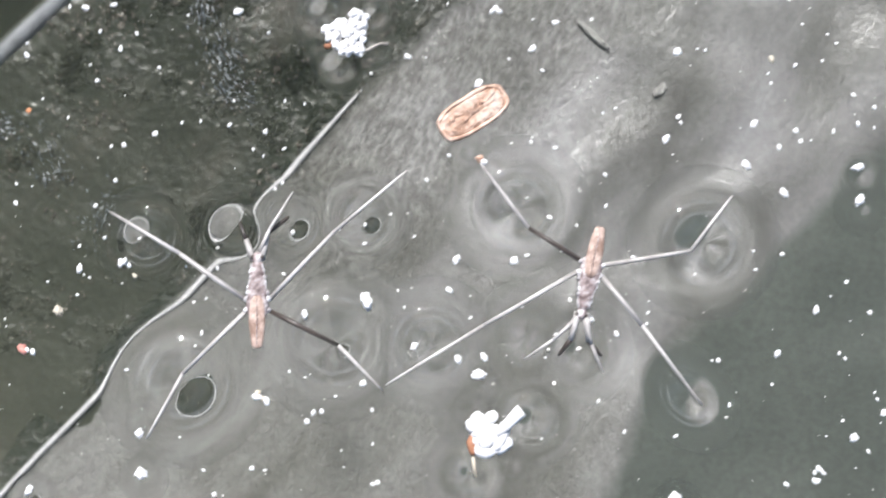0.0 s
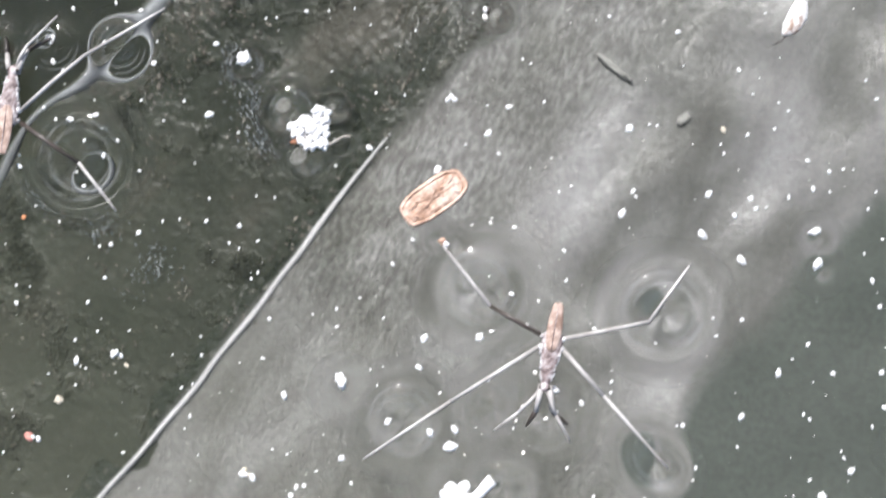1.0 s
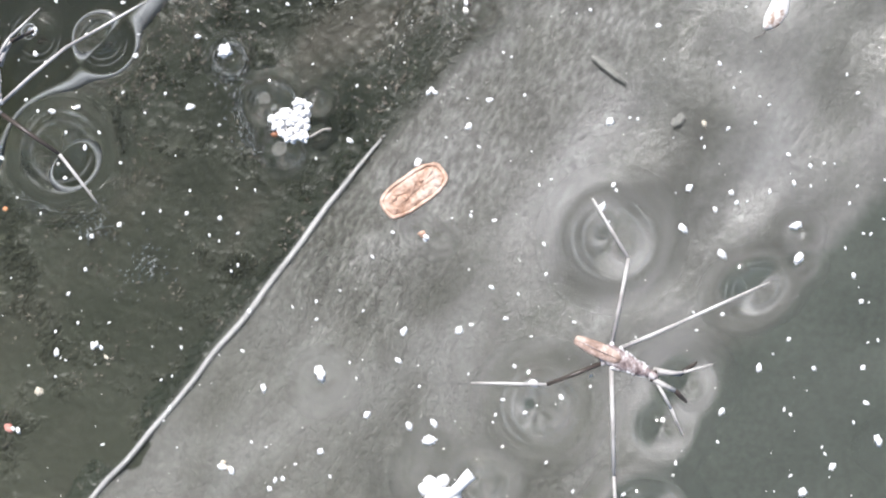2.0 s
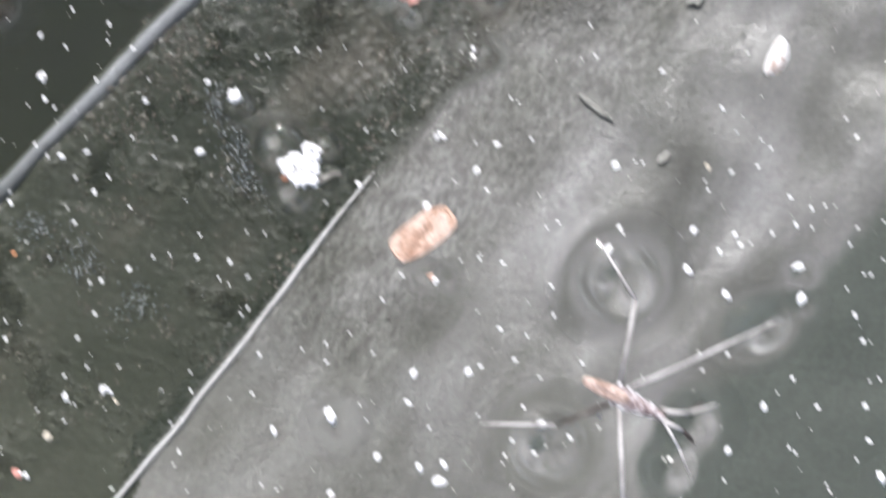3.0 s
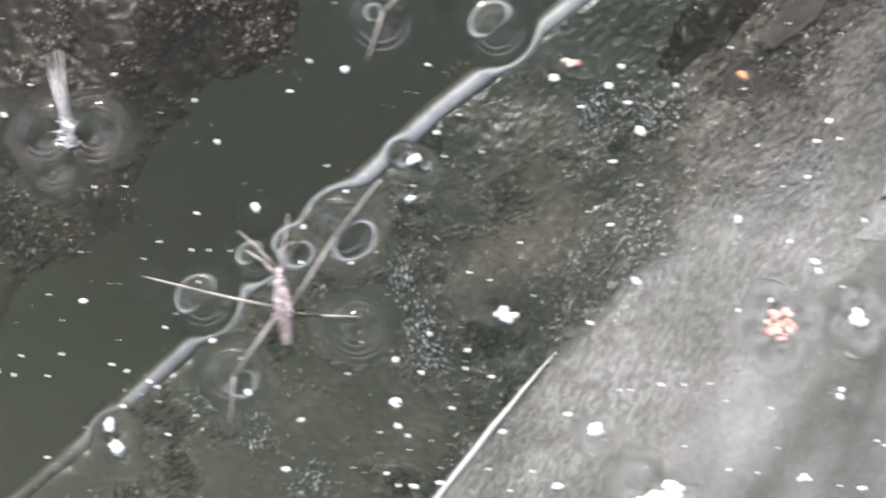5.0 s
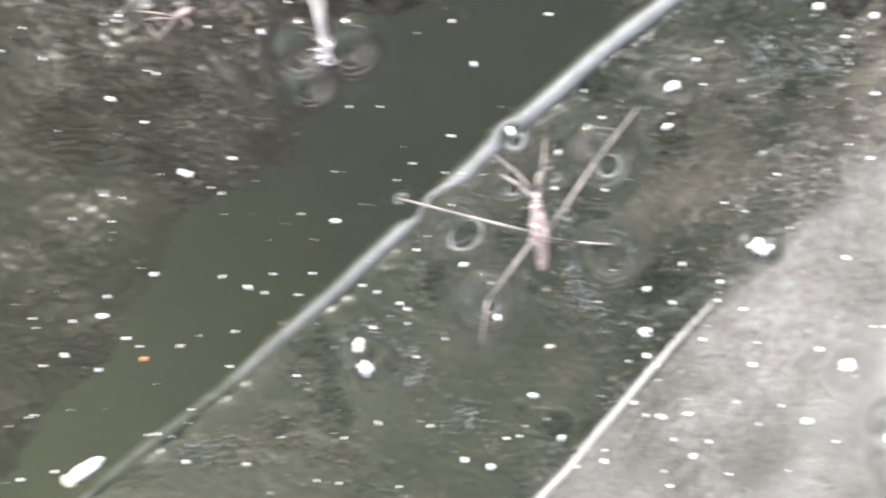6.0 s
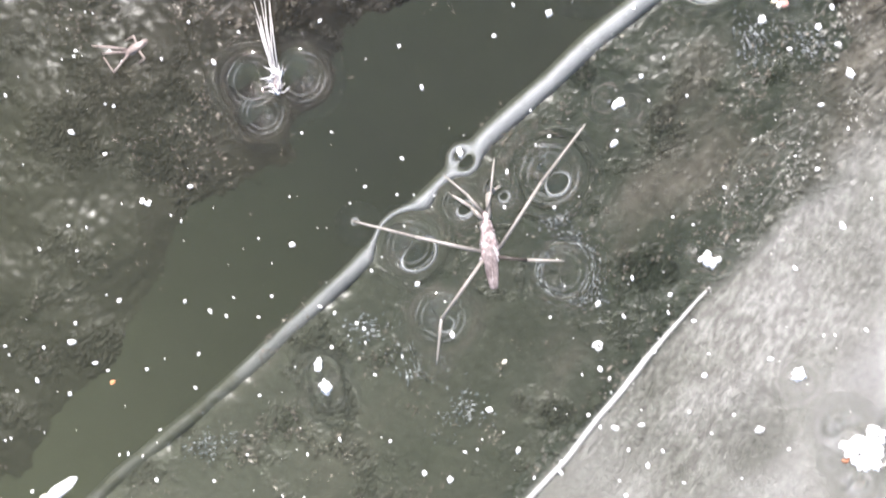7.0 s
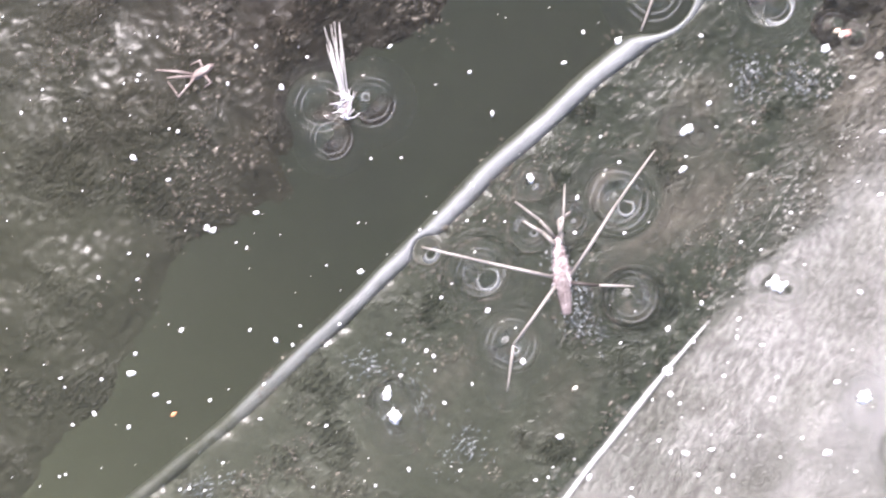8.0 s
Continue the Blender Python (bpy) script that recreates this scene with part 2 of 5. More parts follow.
def pale_stone():
    """Grey stone under pale silt; the silt thins out along two wavering lines, and streaks lie along the ledge."""
    m, n, l, out = material("pale_silted_stone")

    def calc(op, a, b=None, clamp=False):
        c = n.new("ShaderNodeMath")
        c.operation, c.use_clamp = op, clamp
        for value, socket in ((a, c.inputs[0]), (b, c.inputs[1])):
            if isinstance(value, (int, float)):
                socket.default_value = value
            elif value is not None:
                l.new(value, socket)
        return c.outputs[0]

    sep = n.new("ShaderNodeSeparateXYZ")
    l.new(n.new("ShaderNodeTexCoord").outputs["Object"], sep.inputs[0])
    x, y = sep.outputs[0], sep.outputs[1]
    cu, su = math.cos(radians(50)), math.sin(radians(50))
    u = calc("ADD", calc("MULTIPLY", x, cu), calc("MULTIPLY", y, su))
    v = calc("SUBTRACT", calc("MULTIPLY", x, su), calc("MULTIPLY", y, cu))
    wav = calc("SUBTRACT", noise_node(n, l, 40, 4, 0.6), 0.5)
    edge = calc("ADD", 0.082, calc("MULTIPLY", calc("MAXIMUM", calc("SUBTRACT", 0.010, u), 0.0), 0.42))
    far = calc("DIVIDE", calc("ADD", calc("SUBTRACT", edge, v), calc("MULTIPLY", wav, 0.016)), 0.007, True)
    rise = calc("DIVIDE", calc("SUBTRACT", u, 0.035), 0.05, True)
    near = calc("ADD", calc("ADD", -0.031, calc("MULTIPLY", calc("MAXIMUM", calc("MULTIPLY", u, -1.0), 0.0), 0.085)), calc("MULTIPLY", rise, -0.012))
    soft = calc("ADD", 0.004, calc("MULTIPLY", rise, 0.036))
    cover = calc("DIVIDE", calc("ADD", calc("SUBTRACT", v, near), calc("MULTIPLY", calc("MULTIPLY", wav, rise), 0.07)), soft, True)
    cloud = noise_node(n, l, 30, 7, 0.56, stretch=(58, 0.7, 1.25))
    streak = ramp(n, l, noise_node(n, l, 70, 5, 0.55, stretch=(62, 0.6, 1.3)), [(0.35, (0.88, 0.875, 0.865)), (0.68, (1.2, 1.2, 1.205))])
    dark = ramp(n, l, noise_node(n, l, 30, 6, 0.6, stretch=(50, 0.5, 1.5)), [(0.34, (0.02, 0.027, 0.0165)), (0.55, (0.034, 0.039, 0.028)), (0.8, (0.085, 0.081, 0.069))])
    thick = n.new("ShaderNodeMapRange")
    thick.inputs["From Min"].default_value, thick.inputs["From Max"].default_value = -0.06, 0.06
    thick.inputs["To Min"].default_value, thick.inputs["To Max"].default_value = 0.15, -0.01
    l.new(calc("ADD", u, calc("MULTIPLY", v, 0.12)), thick.inputs["Value"])
    pale = ramp(n, l, calc("ADD", cloud, thick.outputs[0]), [(0.33, (0.112, 0.113, 0.104)), (0.45, (0.145, 0.146, 0.139)), (0.56, (0.194, 0.194, 0.192)), (0.72, (0.265, 0.265, 0.271))])
    pale = mixed(n, l, 1.0, pale, streak, "MULTIPLY")
    upper = ramp(n, l, noise_node(n, l, 45, 6, 0.65, stretch=(50, 0.5, 1.5)), [(0.36, (0.034, 0.03, 0.024)), (0.56, (0.075, 0.066, 0.055)), (0.75, (0.23, 0.205, 0.178))])
    dark = mixed(n, l, calc("MULTIPLY", rise, 0.75), dark, upper)
    flecks = ramp(n, l, noise_node(n, l, 520, 3, 0.55, stretch=(50, 0.75, 1.2)), [(0.61, (0, 0, 0)), (0.71, (0.7, 0.7, 0.7))])
    dark = mixed(n, l, flecks, dark, (0.2, 0.19, 0.165))
    dark = mixed(n, l, silt_along(n, l, -0.04, -0.18, 0.4), dark, (0.085, 0.096, 0.071))
    pale = mixed(n, l, 1.0, pale, mixed(n, l, silt_along(n, l, 0.04, -0.08, 1.0), (1, 1, 1), (0.975, 0.98, 0.91)), "MULTIPLY")
    col = mixed(n, l, cover, dark, pale)
    col = mixed(n, l, far, (0.092, 0.104, 0.092), col)
    fine = noise_node(n, l, 560, 7, 0.7)
    col = mixed(n, l, 1.0, col, ramp(n, l, fine, [(0.35, (0.86, 0.86, 0.855)), (0.66, (1.15, 1.15, 1.15))]), "MULTIPLY")
    bs = n.new("ShaderNodeBsdfPrincipled")
    bs.inputs["Roughness"].default_value = 0.27
    b = n.new("ShaderNodeBump")
    b.inputs["Distance"].default_value = 0.002
    crinkled = calc("MULTIPLY", calc("DIVIDE", calc("SUBTRACT", 0.016, v), 0.018, True), calc("DIVIDE", calc("ADD", u, 0.06), 0.03, True))
    lumps = ramp(n, l, noise_node(n, l, 560, 3, 0.55, stretch=(66, 0.62, 1.35)), [(0.38, (0.9, 0.89, 0.87)), (0.5, (1.14, 1.135, 1.12)), (0.62, (1.55, 1.545, 1.54))])
    col = mixed(n, l, 1.0, col, mixed(n, l, calc("MULTIPLY", crinkled, cover), (1, 1, 1), lumps), "MULTIPLY")
    l.new(col, bs.inputs["Base Color"])
    worn = calc("MULTIPLY", rise, calc("DIVIDE", calc("SUBTRACT", 0.012, v), 0.035, True))
    l.new(calc("MULTIPLY", far, calc("ADD", calc("ADD", 0.22, calc("MULTIPLY", calc("DIVIDE", calc("SUBTRACT", 0.015, u), 0.05, True), 0.25)), calc("MAXIMUM", calc("MULTIPLY", worn, 0.45), calc("MULTIPLY", crinkled, 0.2)))), b.inputs["Strength"])
    silt = ramp(n, l, noise_node(n, l, 600, 3, 0.55, stretch=(66, 0.62, 1.35)), [(0.4, (0, 0, 0)), (0.5, (0.8, 0.8, 0.8)), (0.56, (0.3, 0.3, 0.3)), (0.66, (1, 1, 1))])
    patch = ramp(n, l, noise_node(n, l, 55, 4, 0.6), [(0.42, (0.3, 0.3, 0.3)), (0.6, (3, 3, 3))])
    grains = ramp(n, l, noise_node(n, l, 620, 3, 0.5, stretch=(50, 0.75, 1.2)), [(0.46, (0, 0, 0)), (0.7, (1, 1, 1))])
    coarse = ramp(n, l, noise_node(n, l, 480, 4, 0.55, stretch=(50, 0.7, 1.2)), [(0.42, (0, 0, 0)), (0.66, (1.6, 1.6, 1.6))])
    silt = mixed(n, l, worn, silt, coarse)
    l.new(mixed(n, l, cover, mixed(n, l, 1.0, grains, patch, "MULTIPLY"), silt), b.inputs["Height"])
    l.new(b.outputs[0], bs.inputs["Normal"])
    l.new(bs.outputs[0], out.inputs[0])
    return m


def grain_material(name, stops):
    m, n, l, out = material(name)
    bs = n.new("ShaderNodeBsdfPrincipled")
    rnd = n.new("ShaderNodeNewGeometry").outputs["Random Per Island"]
    l.new(ramp(n, l, rnd, stops), bs.inputs["Base Color"])
    bs.inputs["Roughness"].default_value = 0.45
    l.new(bs.outputs[0], out.inputs[0])
    return m


PALE = pale_stone()
GRIT = grain_material("brown_grit", [(0.0, (0.07, 0.06, 0.045)), (0.6, (0.13, 0.11, 0.09)), (0.9, (0.24, 0.21, 0.175)), (1.0, (0.5, 0.46, 0.41))])
GREYGRIT = grain_material("grey_grit", [(0.0, (0.09, 0.085, 0.075)), (0.6, (0.28, 0.27, 0.25)), (1.0, (0.6, 0.6, 0.58))])
DUST = grain_material("pale_dust", [(0.0, (0.6, 0.58, 0.54)), (1.0, (0.86, 0.86, 0.85))])
FOIL = surface("pale_algae_thread", [(0.38, (0.14, 0.165, 0.19)), (0.5, (0.36, 0.4, 0.45)), (0.62, (0.72, 0.76, 0.82))], 400, 900, 0.8, 0.003, 0.25, 0.4)
BLACKISH = surface("grey_rotten_leaf", [(0.3, (0.27, 0.27, 0.255)), (0.7, (0.38, 0.377, 0.362))], 120, 900, 0.3, 0.001, 0.8, 0.2)
DARKGAP = surface("dark_brown_mud", [(0.3, (0.03, 0.028, 0.024)), (0.7, (0.06, 0.054, 0.047))], 60, 900, 0.4, 0.001, 0.8, 0.2)
ORANGE = surface("orange_leaf", [(0.3, (0.6, 0.2, 0.07)), (0.7, (0.8, 0.4, 0.2))], 500, 1500, 0.3, 0.0003, 0.6, 0.2)
SHELLPINK = surface("pale_pink_shell", [(0.3, (0.17, 0.125, 0.11)), (0.7, (0.3, 0.245, 0.22))], 600, 2000, 0.3, 0.0002, 0.4, 0.2)


def silted_shaded_tube():
    """Pale blue tube with patches of silt; shade is painted down its channel side, and mud colour grows towards one
    end.
    """
    m, n, l, out = material("pale_blue_plastic")
    co = n.new("ShaderNodeTexCoord")
    sep = n.new("ShaderNodeSeparateXYZ")
    l.new(co.outputs["Object"], sep.inputs[0])
    along = n.new("ShaderNodeMapRange")
    along.inputs["From Min"].default_value, along.inputs["From Max"].default_value = -0.16, -0.1
    along.inputs["To Min"].default_value, along.inputs["To Max"].default_value = 0.95, 0.3
    l.new(sep.outputs[0], along.inputs["Value"])
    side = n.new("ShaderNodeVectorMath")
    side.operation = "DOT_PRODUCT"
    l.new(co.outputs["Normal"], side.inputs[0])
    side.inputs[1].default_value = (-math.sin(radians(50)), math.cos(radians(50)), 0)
    # Soft shade painted down the channel side, by the way each face points.
    shade_side = n.new("ShaderNodeMapRange")
    shade_side.interpolation_type = "SMOOTHSTEP"
    shade_side.inputs["From Min"].default_value, shade_side.inputs["From Max"].default_value = -0.25, 0.9
    l.new(side.outputs["Value"], shade_side.inputs["Value"])
    bare = ramp(n, l, noise_node(n, l, 60, 5, 0.6), [(0.3, (0.28, 0.3, 0.335)), (0.7, (0.46, 0.485, 0.53))])
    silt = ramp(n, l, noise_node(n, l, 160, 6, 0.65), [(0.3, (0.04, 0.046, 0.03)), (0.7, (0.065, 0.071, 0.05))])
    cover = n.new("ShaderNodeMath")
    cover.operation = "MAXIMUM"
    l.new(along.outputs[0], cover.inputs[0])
    l.new(shade_side.outputs[0], cover.inputs[1])
    worn = n.new("ShaderNodeMath")
    worn.operation, worn.use_clamp = "ADD", True
    l.new(cover.outputs[0], worn.inputs[0])
    l.new(ramp(n, l, noise_node(n, l, 110, 6, 0.7), [(0.5, (0, 0, 0)), (0.78, (0.4, 0.4, 0.4))]), worn.inputs[1])
    bs = n.new("ShaderNodeBsdfPrincipled")
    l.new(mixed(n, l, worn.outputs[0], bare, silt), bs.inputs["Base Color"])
    bs.inputs["Roughness"].default_value = 0.5
    l.new(bs.outputs[0], out.inputs[0])
    return m


PIPE = silted_shaded_tube()
RODPAINT = surface("white_plastic", [(0.3, (0.5, 0.5, 0.505)), (0.7, (0.68, 0.68, 0.69))], 30, 500, 0.1, 0.001, 0.4, 0.12)
HUSK = surface("orange_brown_husk", [(0.32, (0.32, 0.18, 0.115)), (0.48, (0.53, 0.345, 0.25)), (0.66, (0.74, 0.58, 0.48))], 420, 1500, 0.6, 0.0006, 0.3, 0.35)
HUSKRIM = surface("pale_orange_husk", [(0.32, (0.4, 0.235, 0.16)), (0.5, (0.58, 0.385, 0.285)), (0.68, (0.74, 0.56, 0.46))], 380, 1500, 0.4, 0.0004, 0.35, 0.2)
PETAL = surface("white_petal", [(0.3, (0.83, 0.815, 0.79)), (0.7, (0.9, 0.89, 0.885))], 300, 1500, 0.2, 0.0003, 0.6, 0.05, spread=0.06)
CREAM = surface("cream_petal", [(0.3, (0.62, 0.52, 0.38)), (0.7, (0.8, 0.74, 0.62))], 300, 1500, 0.3, 0.0003, 0.6, 0.15, spread=0.2)
PINK = surface("salmon_pink_petal", [(0.3, (0.55, 0.2, 0.15)), (0.6, (0.75, 0.4, 0.34)), (0.8, (0.85, 0.68, 0.62))], 500, 1500, 0.3, 0.0003, 0.6, 0.15, spread=0.2)
RUST = surface("rust_orange_bract", [(0.3, (0.3, 0.12, 0.06)), (0.7, (0.55, 0.28, 0.16))], 500, 1500, 0.3, 0.0003, 0.6, 0.2)
PODSKIN = surface("white_papery_pod", [(0.38, (0.35, 0.24, 0.18)), (0.5, (0.78, 0.74, 0.7)), (0.7, (0.85, 0.84, 0.82))], 500, 1500, 0.4, 0.0004, 0.5, 0.12)
BODY = surface("dark_hairy_cuticle", [(0.36, (0.13, 0.09, 0.085)), (0.5, (0.33, 0.26, 0.25)), (0.64, (0.72, 0.67, 0.66))], 700, 2600, 0.5, 0.0003, 0.4, 0.4)
WING = surface("tan_wing", [(0.36, (0.28, 0.185, 0.142)), (0.52, (0.48, 0.35, 0.288)), (0.66, (0.66, 0.53, 0.46))], 600, 2500, 0.3, 0.0002, 0.4, 0.2)
SILVER = surface("silvery_hairs", [(0.38, (0.3, 0.27, 0.27)), (0.5, (0.55, 0.53, 0.53)), (0.62, (0.86, 0.85, 0.85))], 900, 3000, 0.4, 0.0002, 0.35, 0.2)
DULL = surface("grey_mauve_hairs", [(0.38, (0.09, 0.072, 0.07)), (0.52, (0.17, 0.145, 0.142)), (0.64, (0.36, 0.33, 0.325))], 900, 3000, 0.4, 0.0002, 0.4, 0.3)
LEG = surface("tan_leg", [(0.36, (0.34, 0.315, 0.295)), (0.64, (0.6, 0.575, 0.555))], 200, 1500, 0.1, 0.0001, 0.3, 0.15)
DIMLEG = surface("grey_brown_leg", [(0.3, (0.2, 0.175, 0.15)), (0.7, (0.34, 0.31, 0.28))], 200, 1500, 0.1, 0.0001, 0.3, 0.15)
MAUVE = surface("mauve_wing", [(0.36, (0.11, 0.085, 0.08)), (0.52, (0.19, 0.155, 0.148)), (0.66, (0.31, 0.265, 0.26))], 650, 2500, 0.4, 0.0003, 0.4, 0.35)
FEMUR = surface("dark_leg", [(0.3, (0.03, 0.025, 0.022)), (0.7, (0.08, 0.062, 0.052))], 200, 1500, 0.1, 0.0001, 0.3, 0.15)


# ---- building helpers ----
def part(name, bm, mat, parent=None, label="", smooth=True):
    me = bpy.data.meshes.new(name)
    for f in bm.faces:
        f.smooth = smooth
    bm.to_mesh(me)
    bm.free()
    for m in mat if isinstance(mat, (list, tuple)) else [mat]:
        me.materials.append(m)
    ob = new(name, me)
    if parent:
        ob.parent = parent
    if label:
        ob["label"] = label
    return ob


def tube(bm, points, radii, sides=8):
    """A tapered tube through points, closed at both ends."""
    pts = [Vector(p) for p in points]
    rings = []
    for i, p in enumerate(pts):
        d = (pts[min(i + 1, len(pts) - 1)] - pts[max(i - 1, 0)]).normalized()
        a = d.cross(Vector((0, 0, 1)))
        a = a.normalized() if a.length > 1e-6 else Vector((1, 0, 0))
        b = d.cross(a)
        rings.append([bm.verts.new(p + (a * math.cos(k * math.tau / sides) + b * math.sin(k * math.tau / sides)) * radii[i]) for k in range(sides)])
    for r0, r1 in zip(rings, rings[1:]):
        for k in range(sides):
            bm.faces.new((r0[k], r0[(k + 1) % sides], r1[(k + 1) % sides], r1[k]))
    bm.faces.new(rings[0][::-1])
    bm.faces.new(rings[-1])
    bmesh.ops.recalc_face_normals(bm, faces=bm.faces)
    return bm


def blob(bm, centre, size, turn=0.0, bumps=0.15, seed=0.0, level=2):
    """A lumpy ellipsoid added to bm; size: its half axes."""
    m = Matrix.Translation(centre) @ Matrix.Rotation(turn, 4, "Z")
    made = bmesh.ops.create_icosphere(bm, subdivisions=level, radius=1.0)["verts"]
    for v in made:
        k = 1 + bumps * noise.noise(v.co * 1.7 + Vector((seed, seed * 0.7, 3)))
        v.co = m @ Vector((v.co.x * size[0] * k, v.co.y * size[1] * k, v.co.z * size[2] * k))
    return bm


def shell(bm, rows, thick, height, lumps):
    """A flattened body along y through rows of y and half width, millimetres; thick: its half height in the middle."""
    n, rings = 20, []
    for y, w in rows:
        ring = []
        for a in range(n):
            t = a * math.tau / n
            p = Vector((math.cos(t) * w, y, height + math.sin(t) * thick * min(1.0, 0.35 + w * 0.55)))
            k = 1 + lumps * noise.noise(p * 2.3)
            ring.append(bm.verts.new(Vector((p.x * k, p.y, height + (p.z - height) * k)) * MM))
        rings.append(ring)
    for r0, r1 in zip(rings, rings[1:]):
        for a in range(n):
            bm.faces.new((r0[a], r0[(a + 1) % n], r1[(a + 1) % n], r1[a]))
    bm.faces.new(rings[0])
    bm.faces.new(rings[-1][::-1])
    bmesh.ops.recalc_face_normals(bm, faces=bm.faces)
    return bm


STACK, LEGS = [0], {}


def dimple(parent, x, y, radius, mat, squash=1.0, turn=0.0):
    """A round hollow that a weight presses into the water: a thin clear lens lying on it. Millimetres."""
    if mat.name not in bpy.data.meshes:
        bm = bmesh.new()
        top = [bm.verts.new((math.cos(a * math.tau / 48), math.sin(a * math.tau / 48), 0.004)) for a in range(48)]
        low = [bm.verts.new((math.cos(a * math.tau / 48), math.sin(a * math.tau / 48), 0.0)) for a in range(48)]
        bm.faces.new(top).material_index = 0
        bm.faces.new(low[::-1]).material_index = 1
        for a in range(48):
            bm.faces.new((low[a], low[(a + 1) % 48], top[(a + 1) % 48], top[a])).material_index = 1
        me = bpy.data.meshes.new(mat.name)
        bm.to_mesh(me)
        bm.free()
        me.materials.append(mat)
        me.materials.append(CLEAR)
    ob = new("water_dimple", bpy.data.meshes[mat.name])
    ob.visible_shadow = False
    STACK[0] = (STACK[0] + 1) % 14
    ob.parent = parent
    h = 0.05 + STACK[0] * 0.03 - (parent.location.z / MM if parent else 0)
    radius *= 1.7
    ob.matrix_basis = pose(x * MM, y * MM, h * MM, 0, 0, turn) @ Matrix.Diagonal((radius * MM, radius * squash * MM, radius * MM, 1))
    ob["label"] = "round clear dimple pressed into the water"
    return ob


# ---- the pond ----
TURN = radians(50)
CU, SU = math.cos(TURN), math.sin(TURN)
DEPTH = 195.0


def at_uv(u, v, z):
    return Vector((u * CU + v * SU, u * SU - v * CU, z)) * MM


def ledge(name, left, right, u0, u1, step, top, drop, relief, grain, mat, label, edge=6.0, seed=0.0, calm=lambda v: 1.0):
    """A slab of the pond floor between two lines v = left(u) and v = right(u), with a rough top and worn, rounded sides that go down by drop."""
    us = np.concatenate([np.arange(u0, -190, 5), np.arange(-190, 140, step), np.arange(140, u1, 5)])
    nu = len(us) - 1
    nv = max(8, int(np.mean([right(u) - left(u) for u in us]) / step))
    verts, faces = [], []
    for u in us:
        a, b = left(u), right(u)
        wob = 2.5 * noise.noise(Vector((u * 0.08, seed, 1))) + 1.2 * noise.noise(Vector((u * 0.3, seed, 5)))
        for j in range(-2, nv + 3):
            v = a + wob + (b - a) * min(max(j, 0), nv) / nv
            side = min(v - a - wob, b + wob - v)
            p = Vector((u * 0.05, v * 0.05, seed))
            rough = grain * calm(v)
            z = -top + relief * noise.noise(p) + rough * (0.5 - 1.6 * abs(noise.noise(p * 6))) + rough * 0.8 * noise.noise(p * 15)
            z -= drop * 0.35 * max(0.0, 1 - side / edge) ** 2
            if j < 0 or j > nv:
                z -= drop * 0.65 * (1 if j in (-2, nv + 2) else 0.4)
                v += -0.8 if j < 0 else 0.8
            verts.append(at_uv(u, v, z))
    w = nv + 5
    for i in range(nu):
        for j in range(w - 1):
            faces.append((i * w + j, (i + 1) * w + j, (i + 1) * w + j + 1, i * w + j + 1))
    me = bpy.data.meshes.new(name)
    me.from_pydata(verts, [], faces)
    me.polygons.foreach_set("use_smooth", [True] * len(faces))
    me.materials.append(mat)
    return tagged(new(name, me), label, "pond floor", kind="structure")


def line_rod(u):
    return float(np.interp(u, [-300, -123, -83, -50, -17, 6], [-12, -19, -21, -24, -28, -30]))


def line_groove(u):
    return float(np.interp(u, [-300, -123, -83, -50, -17, 4, 26, 60, 90, 330], [-22, -26.5, -28.5, -31.5, -35, -38, -47, -57, -64, -80]))


def line_pipe(u):
    return float(np.interp(u, [-300, -153, -110, -73, -9, 25, 49, 330], [-112, -107.4, -103.4, -102.2, -101.6, -100.1, -97.5, -68]))


def line_bank(u):
    return float(np.interp(u, [-300, -158, -114, -99, -83, -67, -54, -50, -23, -19, -9, 7, 22, 330], [-114, -124, -129, -135, -140, -132, -130, -141, -140, -144, -139, -134, -140, -186]))


def make_pond():
    bm = bmesh.new()
    rings = [(0.5, -0.203), (1.6, -0.2), (2.2, 0.05), (3.0, 0.1), (12.0, 0.15), (120.0, 0.2)]
    prev = None
    for r, z in rings:
        cur = [bm.verts.new((r * math.cos(a * math.tau / 64), r * math.sin(a * math.tau / 64), z + 0.01 * noise.noise(Vector((r, a * 0.4, 0))) * (r > 1))) for a in range(64)]
        if prev is None:
            bm.faces.new(cur)
        else:
            for a in range(64):
                bm.faces.new((prev[a], cur[a], cur[(a + 1) % 64], prev[(a + 1) % 64]))
        prev = cur
    tagged(part("ground", bm, BED), "dark green muddy pond bed and bank", "ground", kind="structure")
    ledge("ledge_pale", line_groove, lambda u: 190, -280, 320, 1.25, DEPTH + 1.0, 3, 1.3, 0.2, PALE, "grey stone ledge under water, streaked with pale silt", 12, 1, lambda v: min(1.0, max(0.25, 1 - (v + 5) / 35)))
    ledge("ledge_outer", lambda u: 172, lambda u: 330, -280, 320, 6.0, DEPTH + 1, 6, 2.0, 0.2, PALE, "smooth grey-green stone ledge under water", 12, 6)
    ledge("ledge_dark", line_pipe, lambda u: line_groove(u) + 14, -280, 320, 0.75, DEPTH + 2, 5, 1.2, 0.22, DARKSTONE, "dark algae-covered mud ledge under water", 5, 2)
    ledge("bank_brown", lambda u: -320, line_bank, -280, 320, 0.95, DEPTH + 3, 22, 2.0, 0.5, BROWN, "brown gravelly mud bank under water", 40, 3)
    bm = bmesh.new()
    bmesh.ops.create_circle(bm, cap_ends=True, segments=96, radius=2.15)
    w = tagged(part("water", bm, WATER, smooth=False), "still murky green pond water", "water", kind="structure")
    w.visible_shadow = False


